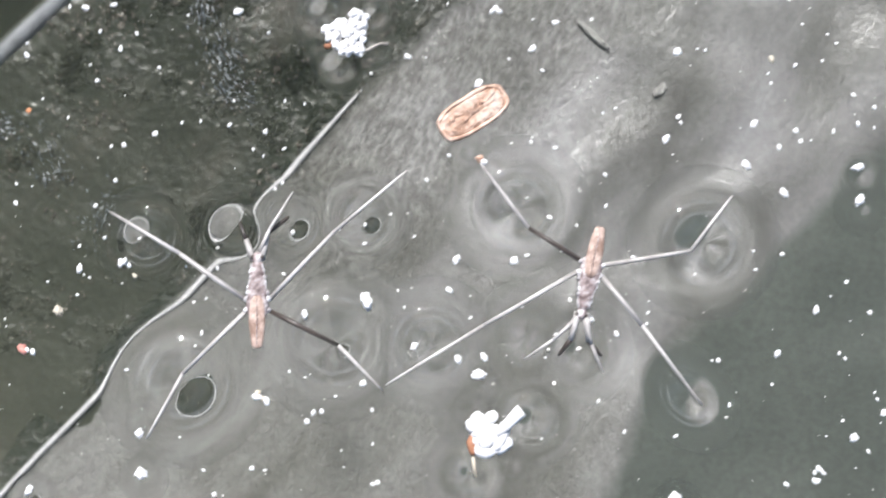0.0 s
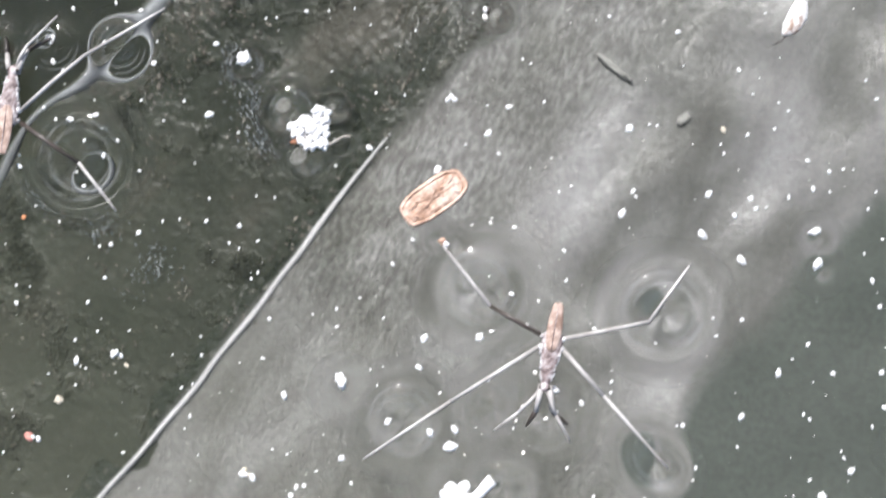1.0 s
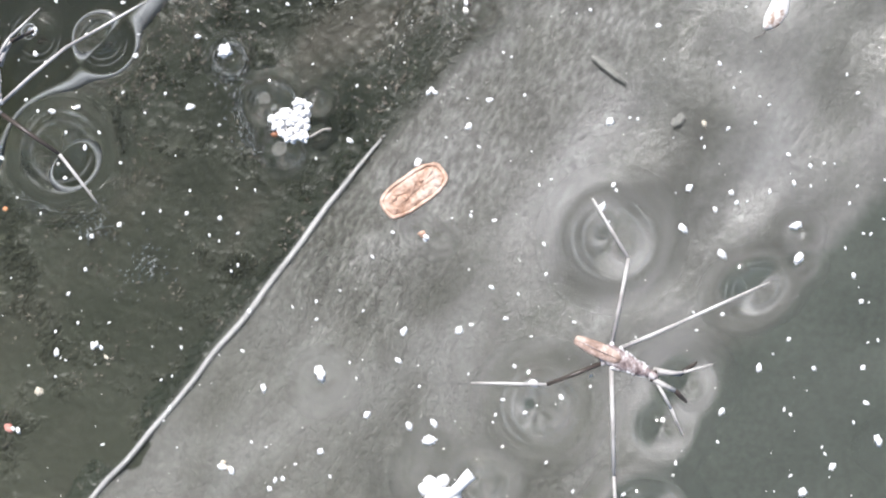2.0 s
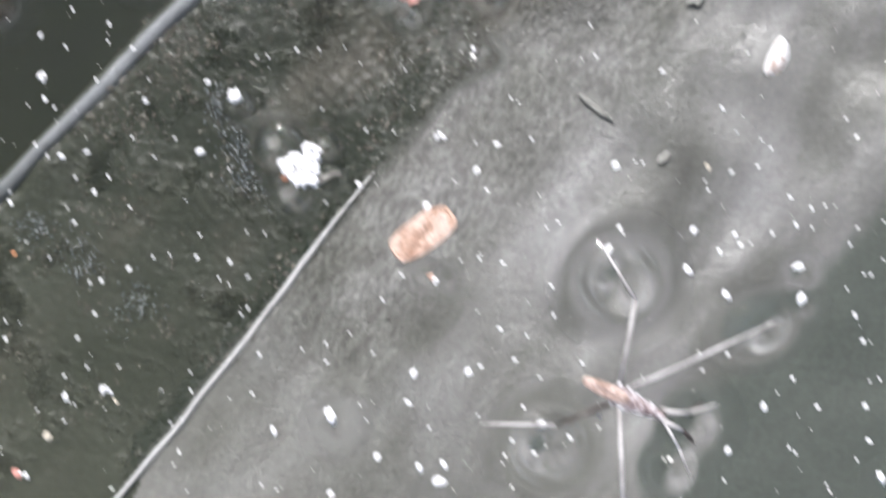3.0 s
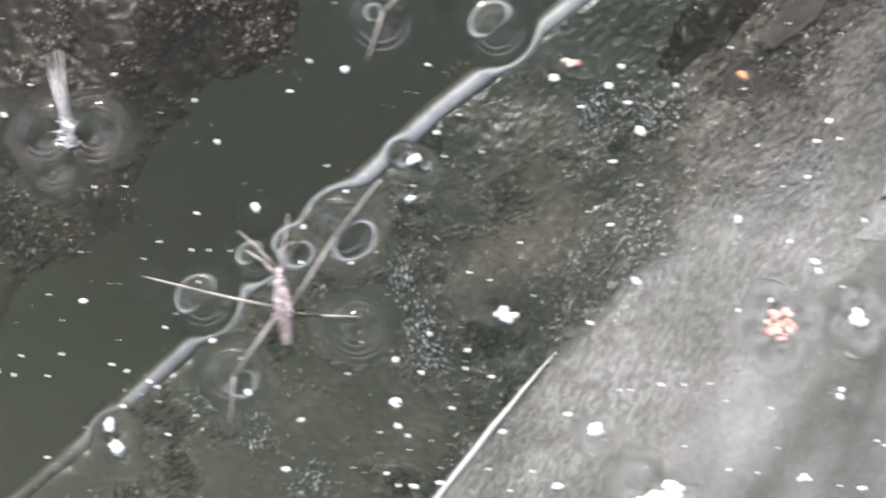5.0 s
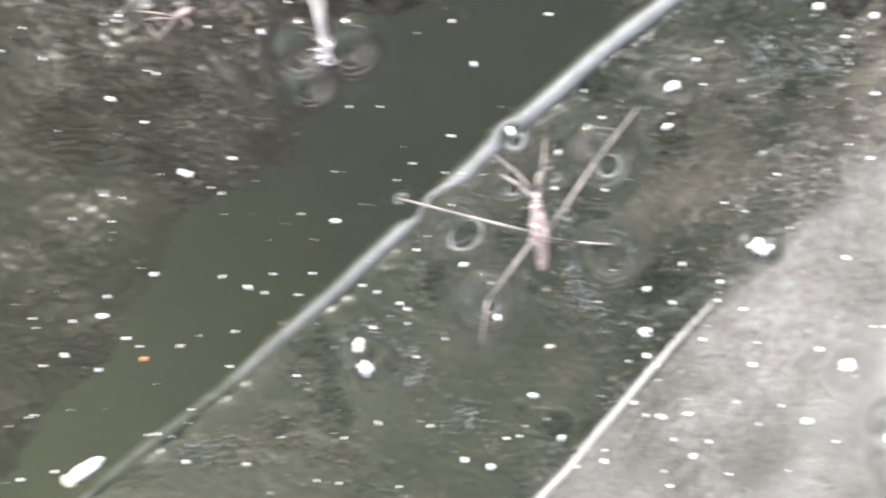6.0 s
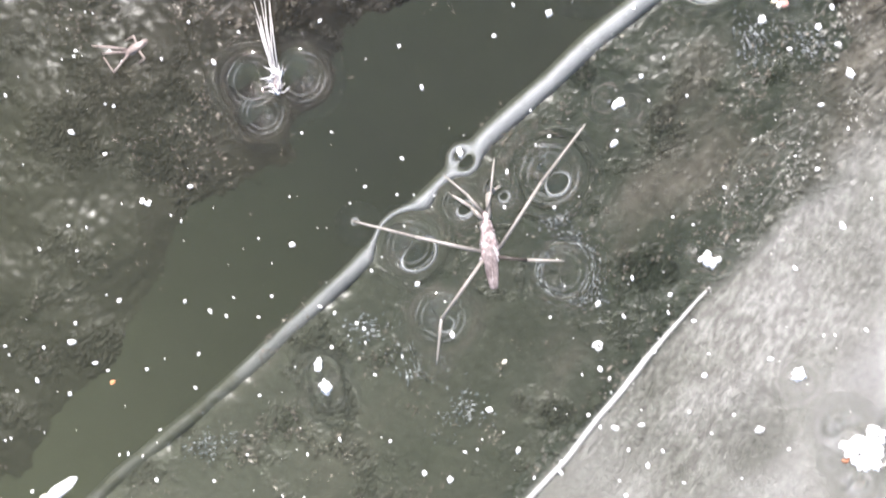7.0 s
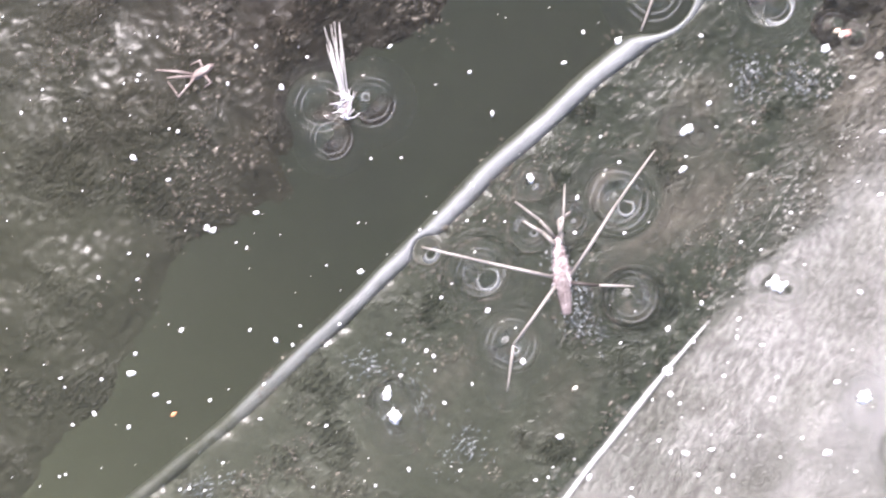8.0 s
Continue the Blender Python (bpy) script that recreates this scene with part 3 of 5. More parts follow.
def make_lines():
    # Both tubes are added to stand in for bright lines along the ledges.
    us = [-250 + 6 * i for i in range(58)]
    bm = bmesh.new()
    tube(bm, [at_uv(u, line_pipe(u) + 0.4 * noise.noise(Vector((u * 0.05, 0, 0))), -DEPTH - 3.2 - 0.012 * max(0, -50 - u)) for u in us], [MM * float(np.interp(u, [-200, -75, -55, -20, 30], [2.2, 2.5, 2.5, 2.9, 3.1])) for u in us], 20)
    tagged(part("pipe", bm, PIPE), "pale blue-grey tube half sunk in mud, standing in for a bright line", "pipe")
    us = [-290 + 4.5 * i for i in range(66)]
    bm = bmesh.new()
    tube(bm, [at_uv(u, line_rod(u) - 0.5 + 0.5 * noise.noise(Vector((u * 0.06, 7, 0))), -DEPTH - 0.6) for u in us], [0.85 * MM * float(np.interp(u, [-160, -80, -25, 6], [0.75, 0.9, 1, 0.25])) for u in us], 12)
    tagged(part("rod", bm, RODPAINT), "thin white tube under water, standing in for a bright line", "rod")


def gravel(name, count, u0, u1, v0, v1, keep, size, mat, label, depth, seed):
    """Loose grit on the pond floor, thicker where keep(u, v) is near 1."""
    rng = random.Random(seed)
    shape = [(1, 0, 0), (0.3, 0.9, 0.1), (-0.8, 0.5, 0), (-0.9, -0.5, 0.1), (0.2, -0.9, 0), (0.1, 0.1, 0.8), (0, 0, -0.5)]
    tris = [(0, 1, 5), (1, 2, 5), (2, 3, 5), (3, 4, 5), (4, 0, 5), (1, 0, 6), (2, 1, 6), (3, 2, 6), (4, 3, 6), (0, 4, 6)]
    verts, faces, made = [], [], 0
    while made < count:
        u, v = rng.uniform(u0, u1), rng.uniform(v0, v1)
        if rng.random() > keep(u, v):
            continue
        a = TURN + rng.gauss(0, 0.8)
        long, wide, high = size * rng.lognormvariate(0, 0.55), size * 0.65 * rng.lognormvariate(0, 0.45), size * 0.5
        base, c = len(verts), at_uv(u, v, -depth + rng.uniform(-0.2, 0.5))
        for x, y, z in shape:
            x, y = x * long + rng.uniform(-0.45, 0.45) * size, y * wide + rng.uniform(-0.45, 0.45) * size
            verts.append(c + Vector((x * math.cos(a) - y * math.sin(a), x * math.sin(a) + y * math.cos(a), z * high)) * MM)
        faces += [tuple(base + i for i in f) for f in tris]
        made += 1
    me = bpy.data.meshes.new(name)
    me.from_pydata(verts, [], faces)
    me.materials.append(mat)
    return tagged(new(name, me), label, "gravel", kind="stuff")


def clumps(u, v, scale=0.05, seed=0.0):
    p = Vector((u * scale * 0.7, v * scale, seed))
    k = noise.noise(p) + 0.6 * noise.noise(p * 2.7) + 0.4 * noise.noise(p * 7)
    return min(1.0, max(0.0, k * 1.3 + 0.25)) ** 1.5


def make_gravel():
    gravel("bank_gravel", 6500, -200, 110, -290, -125, lambda u, v: clumps(u, v, 0.05, 1) * min(1, max(0, (line_bank(u) - v + 3) / 18)) * (0.06 + 0.94 * min(1, max(0, (u + 95) / 80))), 0.34, GRIT, "brown and cream grit on the bank under water", DEPTH + 2.5, 11)
    gravel("ledge_gravel", 2600, -150, 130, -106, -40, lambda u, v: clumps(u, v, 0.06, 5) * (1 if v < line_groove(u) - 1 else 0) * (0.4 + 0.6 * abs(math.sin(v * 0.045 + u * 0.01))), 0.3, GRIT, "brown and cream grit on the dark ledge under water", DEPTH + 1.6, 12)
    gravel("upper_gravel", 800, 10, 135, -75, 0, lambda u, v: clumps(u, v, 0.07, 3) * (1 if v > line_groove(u) else 0) * max(0.0, min(1.0, (u - 5) / 35)) * max(0.0, 1 - (v - line_groove(u)) / 42), 0.3, GREYGRIT, "grey and cream grit on the ledge under water", DEPTH + 0.6, 14)
    gravel("groove_gravel", 180, -70, 130, -47, -20, lambda u, v: (0.25 + 0.75 * clumps(u, v, 0.07, 9)) * (1 if line_groove(u) < v < line_groove(u) + 9 else 0), 0.4, GRIT, "grey-brown grit along the ledge's edge under water", DEPTH + 0.8, 13)


def wisp(u, v, count, long, turn, spread, seed):
    """A bubbly patch of pale bluish algae on the pond floor: many small flecks in wavy rows, and a few short threads."""
    rng = random.Random(seed)
    thing = tagged(new("algae_tuft"), "bubbly patch of pale bluish algae under water", "algae", "algae tufts")
    thing.matrix_basis = Matrix.Translation(at_uv(u, v, -DEPTH - 0.4)) @ Matrix.Rotation(radians(turn), 4, "Z")
    for i in range(count * 7):
        x, y = rng.gauss(0, 0.5) * long, rng.gauss(0, 0.32) * long
        y = 0.35 * y + 0.65 * (1.5 * round(y / 1.5) + 0.5 * math.sin(x * 1.1))
        a = 0.5 * math.cos(x * 1.1) + rng.gauss(0, 0.5)
        bm = bmesh.new()
        blob(bm, Vector((x, y, 0.5)) * MM, (rng.uniform(0.2, 0.6) * MM, rng.uniform(0.1, 0.24) * MM, 0.16 * MM), a, 0.7, i, 1)
        part("bubbly_fleck", bm, FOIL, thing)
    for i in range(count // 3):
        a, bend, ln = radians(rng.uniform(-spread, spread)), rng.uniform(-1.2, 1.2), long * rng.uniform(0.15, 0.5)
        sx, sy = rng.gauss(0, 0.3) * long, rng.gauss(0, 0.25) * long
        bm = bmesh.new()
        w = rng.uniform(0.06, 0.15) * MM
        tube(bm, [Vector((sx + ln * t * math.cos(a + bend * t), sy + ln * t * math.sin(a + bend * t), 0.4 + 0.3 * math.sin(3 * t + i))) * MM for t in (0, 0.25, 0.5, 0.75, 1)], [w * 0.5, w, w * 1.1, w, w * 0.3], 5)
        part("thread", bm, FOIL, thing)


def litter(u, v, long, wide, turn, seed):
    bm = bmesh.new()
    blob(bm, (0, 0, 0), (long * 0.5 * MM, wide * 0.5 * MM, 0.22 * MM), 0, 0.5, seed, 3)
    ob = tagged(part("leaf_litter", bm, BLACKISH), "grey rotten leaf scrap on the ledge under water", "leaf", "leaf scraps")
    ob.matrix_basis = Matrix.Translation(at_uv(u, v, -DEPTH + 0.2)) @ Matrix.Rotation(radians(turn), 4, "Z")


def make_rock():
    for name, mat, label, size, u, v, z, rough, seed in (
            ("rock", BROWN, "brown rough rock under water", (24, 7, 1.8), 104, -64, -1.9, 0.3, 2.2),
            # The second lump is added, dark, for the shade in a gap.
            ("dark_rock", DARKGAP, "dark brown lump standing in for a dark gap under water", (11, 4.6, 1.3), 112, -49, -0.9, 0.5, 7.7)):
        bm = bmesh.new()
        blob(bm, (0, 0, 0), [k * MM for k in size], 0, 0.35, seed, 5)
        for w in bm.verts:
            w.co += Vector((0.6, 0.6, 1)) * (rough * MM * (noise.noise(w.co * 300) + 0.5 * noise.noise(w.co * 900)))
        ob = tagged(part(name, bm, mat), label, "rock")
        ob.matrix_basis = Matrix.Translation(at_uv(u, v, -DEPTH + z)) @ Matrix.Rotation(TURN, 4, "Z")


make_pond()
make_lines()
make_gravel()
make_rock()
for row in ((-14, -73, 14, 7, 100, 80, 1), (-18, -62, 16, 8, -70, 70, 2), (-22, -54, 14, 8, -30, 50, 3), (57, -70, 14, 8, 110, 70, 4), (66, -60, 9, 7, -40, 30, 5), (-70, -73, 10, 9, -60, 80, 6), (-70, -53, 11, 9, 40, 80, 7), (-73, -88, 9, 7, 30, 90, 8), (-127, -96, 9, 9, 20, 90, 9)):
    wisp(*row)
for row in ((57.5, 2, 11, 1.7, -36, 1), (60.5, 26, 4.4, 2.4, 50, 2), (99, 2, 6, 4, 60, 3)):
    litter(*row)


# ---- water striders ----
def strider(legs, dimples, label, size=1.0, limb=None, wing=None, slim=1.0, flank=None):
    """A water strider facing +y, millimetres; size: its body's scale. legs: name, root, knee, tip in the plan and the height of the knee."""
    limb, wing, flank = limb or LEG, wing or WING, flank or SILVER
    thing = new("water_strider")
    tagged(thing, label, "insect", "water striders")
    bm = bmesh.new()
    shell(bm, [(6.0, 0.55), (5.2, 0.85), (4.0, 1.1), (2.4, 1.35), (0.8, 1.6), (-0.6, 1.7), (-1.8, 1.45), (-2.4, 1.0)], 0.8, 2.7, 0.12)
    part("thorax", bm, BODY, thing, "dark mottled hairy thorax")
    bm = bmesh.new()
    shell(bm, [(0.9, 0.5), (0.2, 0.95), (-1.2, 1.15), (-2.8, 1.2), (-4.2, 1.1), (-5.6, 0.9), (-6.4, 0.75), (-6.7, 0.45)], 0.4, 3.35, 0.06)
    part("wing_cover", bm, wing, thing, "tan folded wings")
    bm = bmesh.new()
    tube(bm, [Vector(p) * MM for p in ((0, 0.6, 3.72), (0.05, -2, 3.82), (0, -4.2, 3.8), (0, -6.1, 3.7))], [0.05 * MM, 0.08 * MM, 0.07 * MM, 0.05 * MM], 6)
    part("wing_seam", bm, BODY, thing, "dark seam between the wings")
    for side in (-1, 1):
        bm = bmesh.new()
        for k in range(7):
            y = 0.6 + 0.75 * k
            blob(bm, (side * (1.5 - 0.13 * k) * MM, y * MM, (2.75 + 0.1 * math.sin(k * 2.1)) * MM), ((0.3 + 0.1 * math.sin(k * 1.7 + side)) * MM, (0.5 + 0.12 * math.cos(k * 2.3)) * MM, 0.4 * MM), side * 0.15, 0.6, k + side * 3, 2)
        part("hairy_flank", bm, flank, thing, "silvery hairy flank" if flank is SILVER else "")
        for y, r in ((0.4, 0.5), (-1.2, 0.45)):
            bm = bmesh.new()
            blob(bm, (side * 1.6 * MM, y * MM, 2.6 * MM), (r * MM, r * 0.9 * MM, 0.5 * MM), 0, 0.4, side + y, 2)
            part("hip", bm, flank, thing, "pale knobbly hip" if flank is SILVER else "")
    bm = bmesh.new()
    blob(bm, (0, 6.3 * MM, 2.7 * MM), (0.75 * MM, 1.0 * MM, 0.7 * MM), 0, 0.1, 2, 2)
    head = part("head", bm, BODY, thing)
    for side in (-1, 1):
        bm = bmesh.new()
        blob(bm, (side * 0.65 * MM, 6.5 * MM, 2.9 * MM), (0.32 * MM,) * 3, 0, 0, 0, 2)
        part("eye", bm, FEMUR, head, "dark round eye")
    for ob in thing.children_recursive:
        if ob.parent is thing:
            ob.scale = (size, size, size)
    for name, root, knee, tip, high in legs:
        k = Vector((knee[0] - root[0], knee[1] - root[1], high - 2.4)) * MM
        e = Vector((tip[0] - root[0], tip[1] - root[1], 0.45 - 2.4)) * MM
        thin = slim * {"foreleg": 1.35, "feeler": 0.85}.get(name, 1.0)
        bm = bmesh.new()
        mid = k * 0.5 + Vector((0, 0, 0.5 * MM))
        tube(bm, [(0, 0, 0), mid, k], [0.36 * MM * thin, 0.34 * MM * thin, 0.28 * MM * thin], 8)
        seen = sum(o.name.startswith("hind_leg") for o in LEGS.get(thing, []))
        leg = part(name, bm, FEMUR if name == "hind_leg" and seen else limb, thing)
        LEGS.setdefault(thing, []).append(leg)
        leg.location = (root[0] * MM, root[1] * MM, 2.4 * MM)
        bm = bmesh.new()
        tube(bm, [k, k.lerp(e, 0.5) + Vector((0, 0, -0.1 * MM)), k.lerp(e, 0.85), e], [0.28 * MM * thin, 0.25 * MM * thin, 0.2 * MM * thin, 0.13 * MM * thin], 8)
        part("shin", bm, limb if name != "foreleg" or limb is not LEG else FEMUR, leg)
    for x, y, r, mat, *oval in dimples:
        dimple(thing, x, y, r, mat, *oval)
    return thing


STEP = 1 / 11.6
STRIDER_C = strider([
    ("middle_leg", (1.6, 0.2), (11, 10), (21.8, 19.2), 3.4), ("middle_leg", (-1.6, 0.2), (-11, 7.0), (-250 * STEP, 153 * STEP), 3.4),
    ("hind_leg", (-1.5, -1.2), (-125 * STEP, -120 * STEP), (-190 * STEP, -232 * STEP), 2.6), ("hind_leg", (1.5, -1.2), (135 * STEP, -75 * STEP), (210 * STEP, -155 * STEP), 2.0),
    ("foreleg", (-0.5, 6), (-1.7, 9), (-2.8, 11.6), 1.6), ("foreleg", (0.6, 6), (1.5, 10), (4.4, 12.4), 1.8), ("feeler", (0.3, 7), (1.8, 10.5), (5, 16), 3.0)],
    [(-190 * STEP, 108 * STEP, 4.6, DEEP), (180 * STEP, 140 * STEP, 4.3, DEEP), (-130 * STEP, -140 * STEP, 7.4, DEEP), (130 * STEP, -70 * STEP, 7.2, DEEP), (-3.6, 10.6, 4.0, MILD), (4.8, 11.4, 4.4, MILD), (-200 * STEP, -210 * STEP, 2.4, SHALLOW)],
    "brown water strider with tan wings and silvery flanks standing on water")
STRIDER_A = strider([
    ("middle_leg", (1.6, 0.2), (14, 11), (302 * STEP, 263 * STEP), 3.6), ("middle_leg", (-1.6, 0.2), (-9, 6.2), (-245 * STEP, 188 * STEP), 3.4),
    ("hind_leg", (-1.5, -1.2), (-164 * STEP, -70 * STEP), (-222 * STEP, -180 * STEP), 2.4), ("hind_leg", (1.5, -1.2), (118 * STEP, -51 * STEP), (219 * STEP, -142 * STEP), 2.2),
    ("foreleg", (-0.7, 6.2), (-1.9, 10.2), (-4.6, 12.0), 2.2), ("foreleg", (0.6, 6.2), (0.7, 10.5), (1.7, 13.2), 2.2), ("feeler", (0.5, 7), (3.4, 11), (6.6, 14.8), 3.0), ("feeler", (-0.5, 7), (-2.4, 10.5), (-5.4, 14.4), 2.6)],
    [(240 * STEP, 180 * STEP, 6.2, DEEP), (-18.8, 15.3, 5.6, DEEP, 0.74, 141), (-190 * STEP, -90 * STEP, 7.0, DEEP), (140 * STEP, -80 * STEP, 6.6, DEEP), (-1, 12, 5.0, MILD), (7, 11.4, 5.0, MILD)],
    "tan-winged water strider with bent pale legs standing on water")
SMALL_LEGS = [
    ("middle_leg", (1.4, 0.2), (9, 9.6), (16.7, 17.5), 3.2), ("middle_leg", (-1.4, 0.2), (-11, 3.6), (-20.7, 7.1), 3.0),
    ("hind_leg", (-1.2, -1.2), (-8.6, -9.4), (-10.3, -16.6), 2.2), ("hind_leg", (1.2, -1.0), (5.5, -2.0), (11.1, -2.9), 1.6),
    ("foreleg", (-0.5, 5), (-2.0, 7.0), (-4.8, 9.2), 1.6), ("foreleg", (0.5, 5), (0.6, 8.6), (2.7, 9.7), 1.6),
    ("feeler", (0.2, 6), (1.2, 9), (2.3, 14), 3.0), ("feeler", (-0.3, 6), (-2.4, 9), (-5.6, 12.3), 3.0)]
STRIDER_B = strider(SMALL_LEGS,
    [(-12.1, 2.2, 4.1, DEEP), (-19.8, 6.4, 2.2, SHALLOW), (10.4, 10.5, 5.0, DEEP), (-8.9, -9.4, 4.3, DEEP), (10.5, -4.5, 4.4, MILD), (-3.7, 7.8, 3.0, MILD), (2.6, 8.8, 3.0, MILD), (-10.3, -16.2, 2.0, SHALLOW)],
    "small dark water strider with a pinkish body standing on water", 0.86, DIMLEG, MAUVE, 0.8, DULL)
STRIDER_D = strider(SMALL_LEGS, [(-8.9, -10.4, 5.0, DEEP), (9.0, -10.0, 4.4, DEEP), (10.4, 10.5, 4.4, DEEP), (-12.1, 2.2, 3.4, DEEP)],
    "tan-winged water strider standing near a pipe's end", 0.9, DIMLEG, MAUVE, 0.8, DULL)


# ---- what floats on the water ----
def floater(name, x, y, turn, label, category, group=""):
    thing = new(name)
    thing.matrix_basis = pose(x * MM, y * MM, 0, 0, 0, turn)
    return tagged(thing, label, category, group)


def husk_outline(t, s):
    """A point of a rounded oblong, s times its full size; millimetres."""
    c, k = math.cos(t), math.sin(t)
    x = math.copysign(abs(c) ** 0.66, c) * (5.75 - 2.9 * (1 - s))
    y = math.copysign(abs(k) ** 0.6, k) * (2.75 - 2.75 * (1 - s))
    return x * (1 if s > 0.35 else s / 0.35), y


def make_husk():
    thing = floater("seed_husk", -1.5, 0.7, 38, "orange-brown dry seed husk floating on the water", "husk")
    n = 56

    def skin(rows, seed, lumps):
        bm, rings = bmesh.new(), []
        for k, (s, z) in enumerate(rows):
            ring = []
            for a in range(n):
                x, y = husk_outline(a * math.tau / n, s)
                w = noise.noise(Vector((x * 0.8, y * 0.8, seed)))
                ring.append(bm.verts.new(Vector((x + 0.2 * w, y + 0.2 * w, z + lumps * noise.noise(Vector((x * 1.5, y * 1.5, seed + 4))) + lumps * 0.5 * noise.noise(Vector((x * 4, y * 4, seed))))) * MM))
            rings.append(ring)
        for r0, r1 in zip(rings, rings[1:]):
            for a in range(n):
                bm.faces.new((r0[a], r0[(a + 1) % n], r1[(a + 1) % n], r1[a]))
        bm.faces.new(rings[0])
        bm.faces.new(rings[-1][::-1])
        bmesh.ops.recalc_face_normals(bm, faces=bm.faces)
        return bm

    part("shell", skin([(0.1, 0.66), (0.2, 0.68), (0.32, 0.74), (0.44, 0.7), (0.55, 0.78), (0.66, 0.72), (0.75, 0.66), (0.81, 0.4), (0.7, -0.1)], 0.0, 0.34), HUSK, thing, "dented mottled middle")
    part("rim", skin([(0.76, 0.4), (0.8, 0.7), (0.86, 0.8), (0.93, 0.78), (0.98, 0.58), (1.0, 0.25), (0.9, -0.2), (0.74, -0.15)], 7.0, 0.24), HUSKRIM, thing, "raised pale orange rim")
    for k, (x, y, r) in enumerate(((-3.3, 0.7, 0.55), (-1.6, -0.3, 0.5), (-3.9, -0.8, 0.4), (1.9, 0.6, 0.4))):
        bm = bmesh.new()
        blob(bm, (x * MM, y * MM, 0.78 * MM), (r * MM, r * 0.8 * MM, 0.3 * MM), k, 0.4, k, 2)
        part("blister", bm, HUSKRIM, thing, "pale blister")
    bm = bmesh.new()
    blob(bm, (3.0 * MM, 3.2 * MM, 0.5 * MM), (0.75 * MM, 0.6 * MM, 0.4 * MM), 0.4, 0.4, 3, 2)
    part("seed_tip", bm, PETAL, thing, "white tip")


def make_bunch(name, x, y, n, spread, size, mats, label, seed, rings=(), category="flower", oblong=0.85):
    """A bunch of small petals and buds that cling together; mats: a material for each petal by turn."""
    thing = floater(name, x, y, 0, label, category)
    rng = random.Random(seed)
    for i in range(n):
        a, r = rng.uniform(0, math.tau), spread * math.sqrt(rng.random())
        bm = bmesh.new()
        s = size * rng.uniform(0.7, 1.3)
        blob(bm, Vector((r * math.cos(a), r * math.sin(a) * oblong, rng.uniform(0.1, 0.5 + 0.35 * (spread - r)))) * MM, (s * MM, s * 0.68 * MM, s * 0.5 * MM), rng.uniform(0, 3.1), 0.35, i, 2)
        part("petal", bm, mats[i % len(mats)], thing)
    for dx, dy, r, mat in rings:
        dimple(thing, dx, dy, r, mat)
    return thing


def make_flower():
    thing = make_bunch("white_flower", 6.0, -47.3, 18, 2.3, 1.5, [PETAL], "white fallen flower with a pale tube and rusty bract", 4, [(-3, 4, 3.6, SHALLOW), (6, 3.5, 4.4, DEEP), (-2.4, -5.5, 4.2, DEEP), (3.5, -3.5, 3.4, SHALLOW)])
    for k, (dx, dy) in enumerate(((-2.2, 3.0), (-0.2, 3.2), (-3.0, 1.8), (-1.4, 2.4))):
        bm = bmesh.new()
        blob(bm, (dx * MM, dy * MM, 0.9 * MM), (1.15 * MM, 0.95 * MM, 0.55 * MM), k, 0.3, k, 2)
        part("petal", bm, PETAL, thing)
    bm = bmesh.new()
    tube(bm, [Vector(p) * MM for p in ((0.8, 0.8, 0.9), (2.4, 2.6, 1.0), (3.7, 4.2, 1.0), (4.2, 4.7, 1.0))], [0.85 * MM, 0.85 * MM, 1.0 * MM, 1.05 * MM], 12)
    part("flower_tube", bm, PETAL, thing)
    bm = bmesh.new()
    blob(bm, (-2.6 * MM, -1.2 * MM, 0.5 * MM), (0.7 * MM, 1.6 * MM, 0.5 * MM), 0.2, 0.3, 8, 2)
    part("bract", bm, RUST, thing, "rusty bract")
    bm = bmesh.new()
    tube(bm, [Vector(p) * MM for p in ((-2.3, -3.0, 0.5), (-1.9, -4.6, 0.3), (-1.5, -5.8, 0.2))], [0.25 * MM, 0.22 * MM, 0.15 * MM], 6)
    part("stalk", bm, CREAM, thing)


CLUSTER_EDGE = [(-3.3, -0.4), (-3.1, 0.7), (-0.9, 2.0), (0.9, 3.7), (2.6, 3.3), (3.1, 2.6), (2.8, 0.4), (3.1, -0.9), (2.6, -2.6), (0.9, -3.1), (-0.7, -2.6), (-1.7, -1.3)]


def inside(x, y, edge):
    hit = False
    for (ax, ay), (bx, by) in zip(edge, edge[1:] + edge[:1]):
        if (ay > y) != (by > y) and x < ax + (bx - ax) * (y - ay) / (by - ay):
            hit = not hit
    return hit


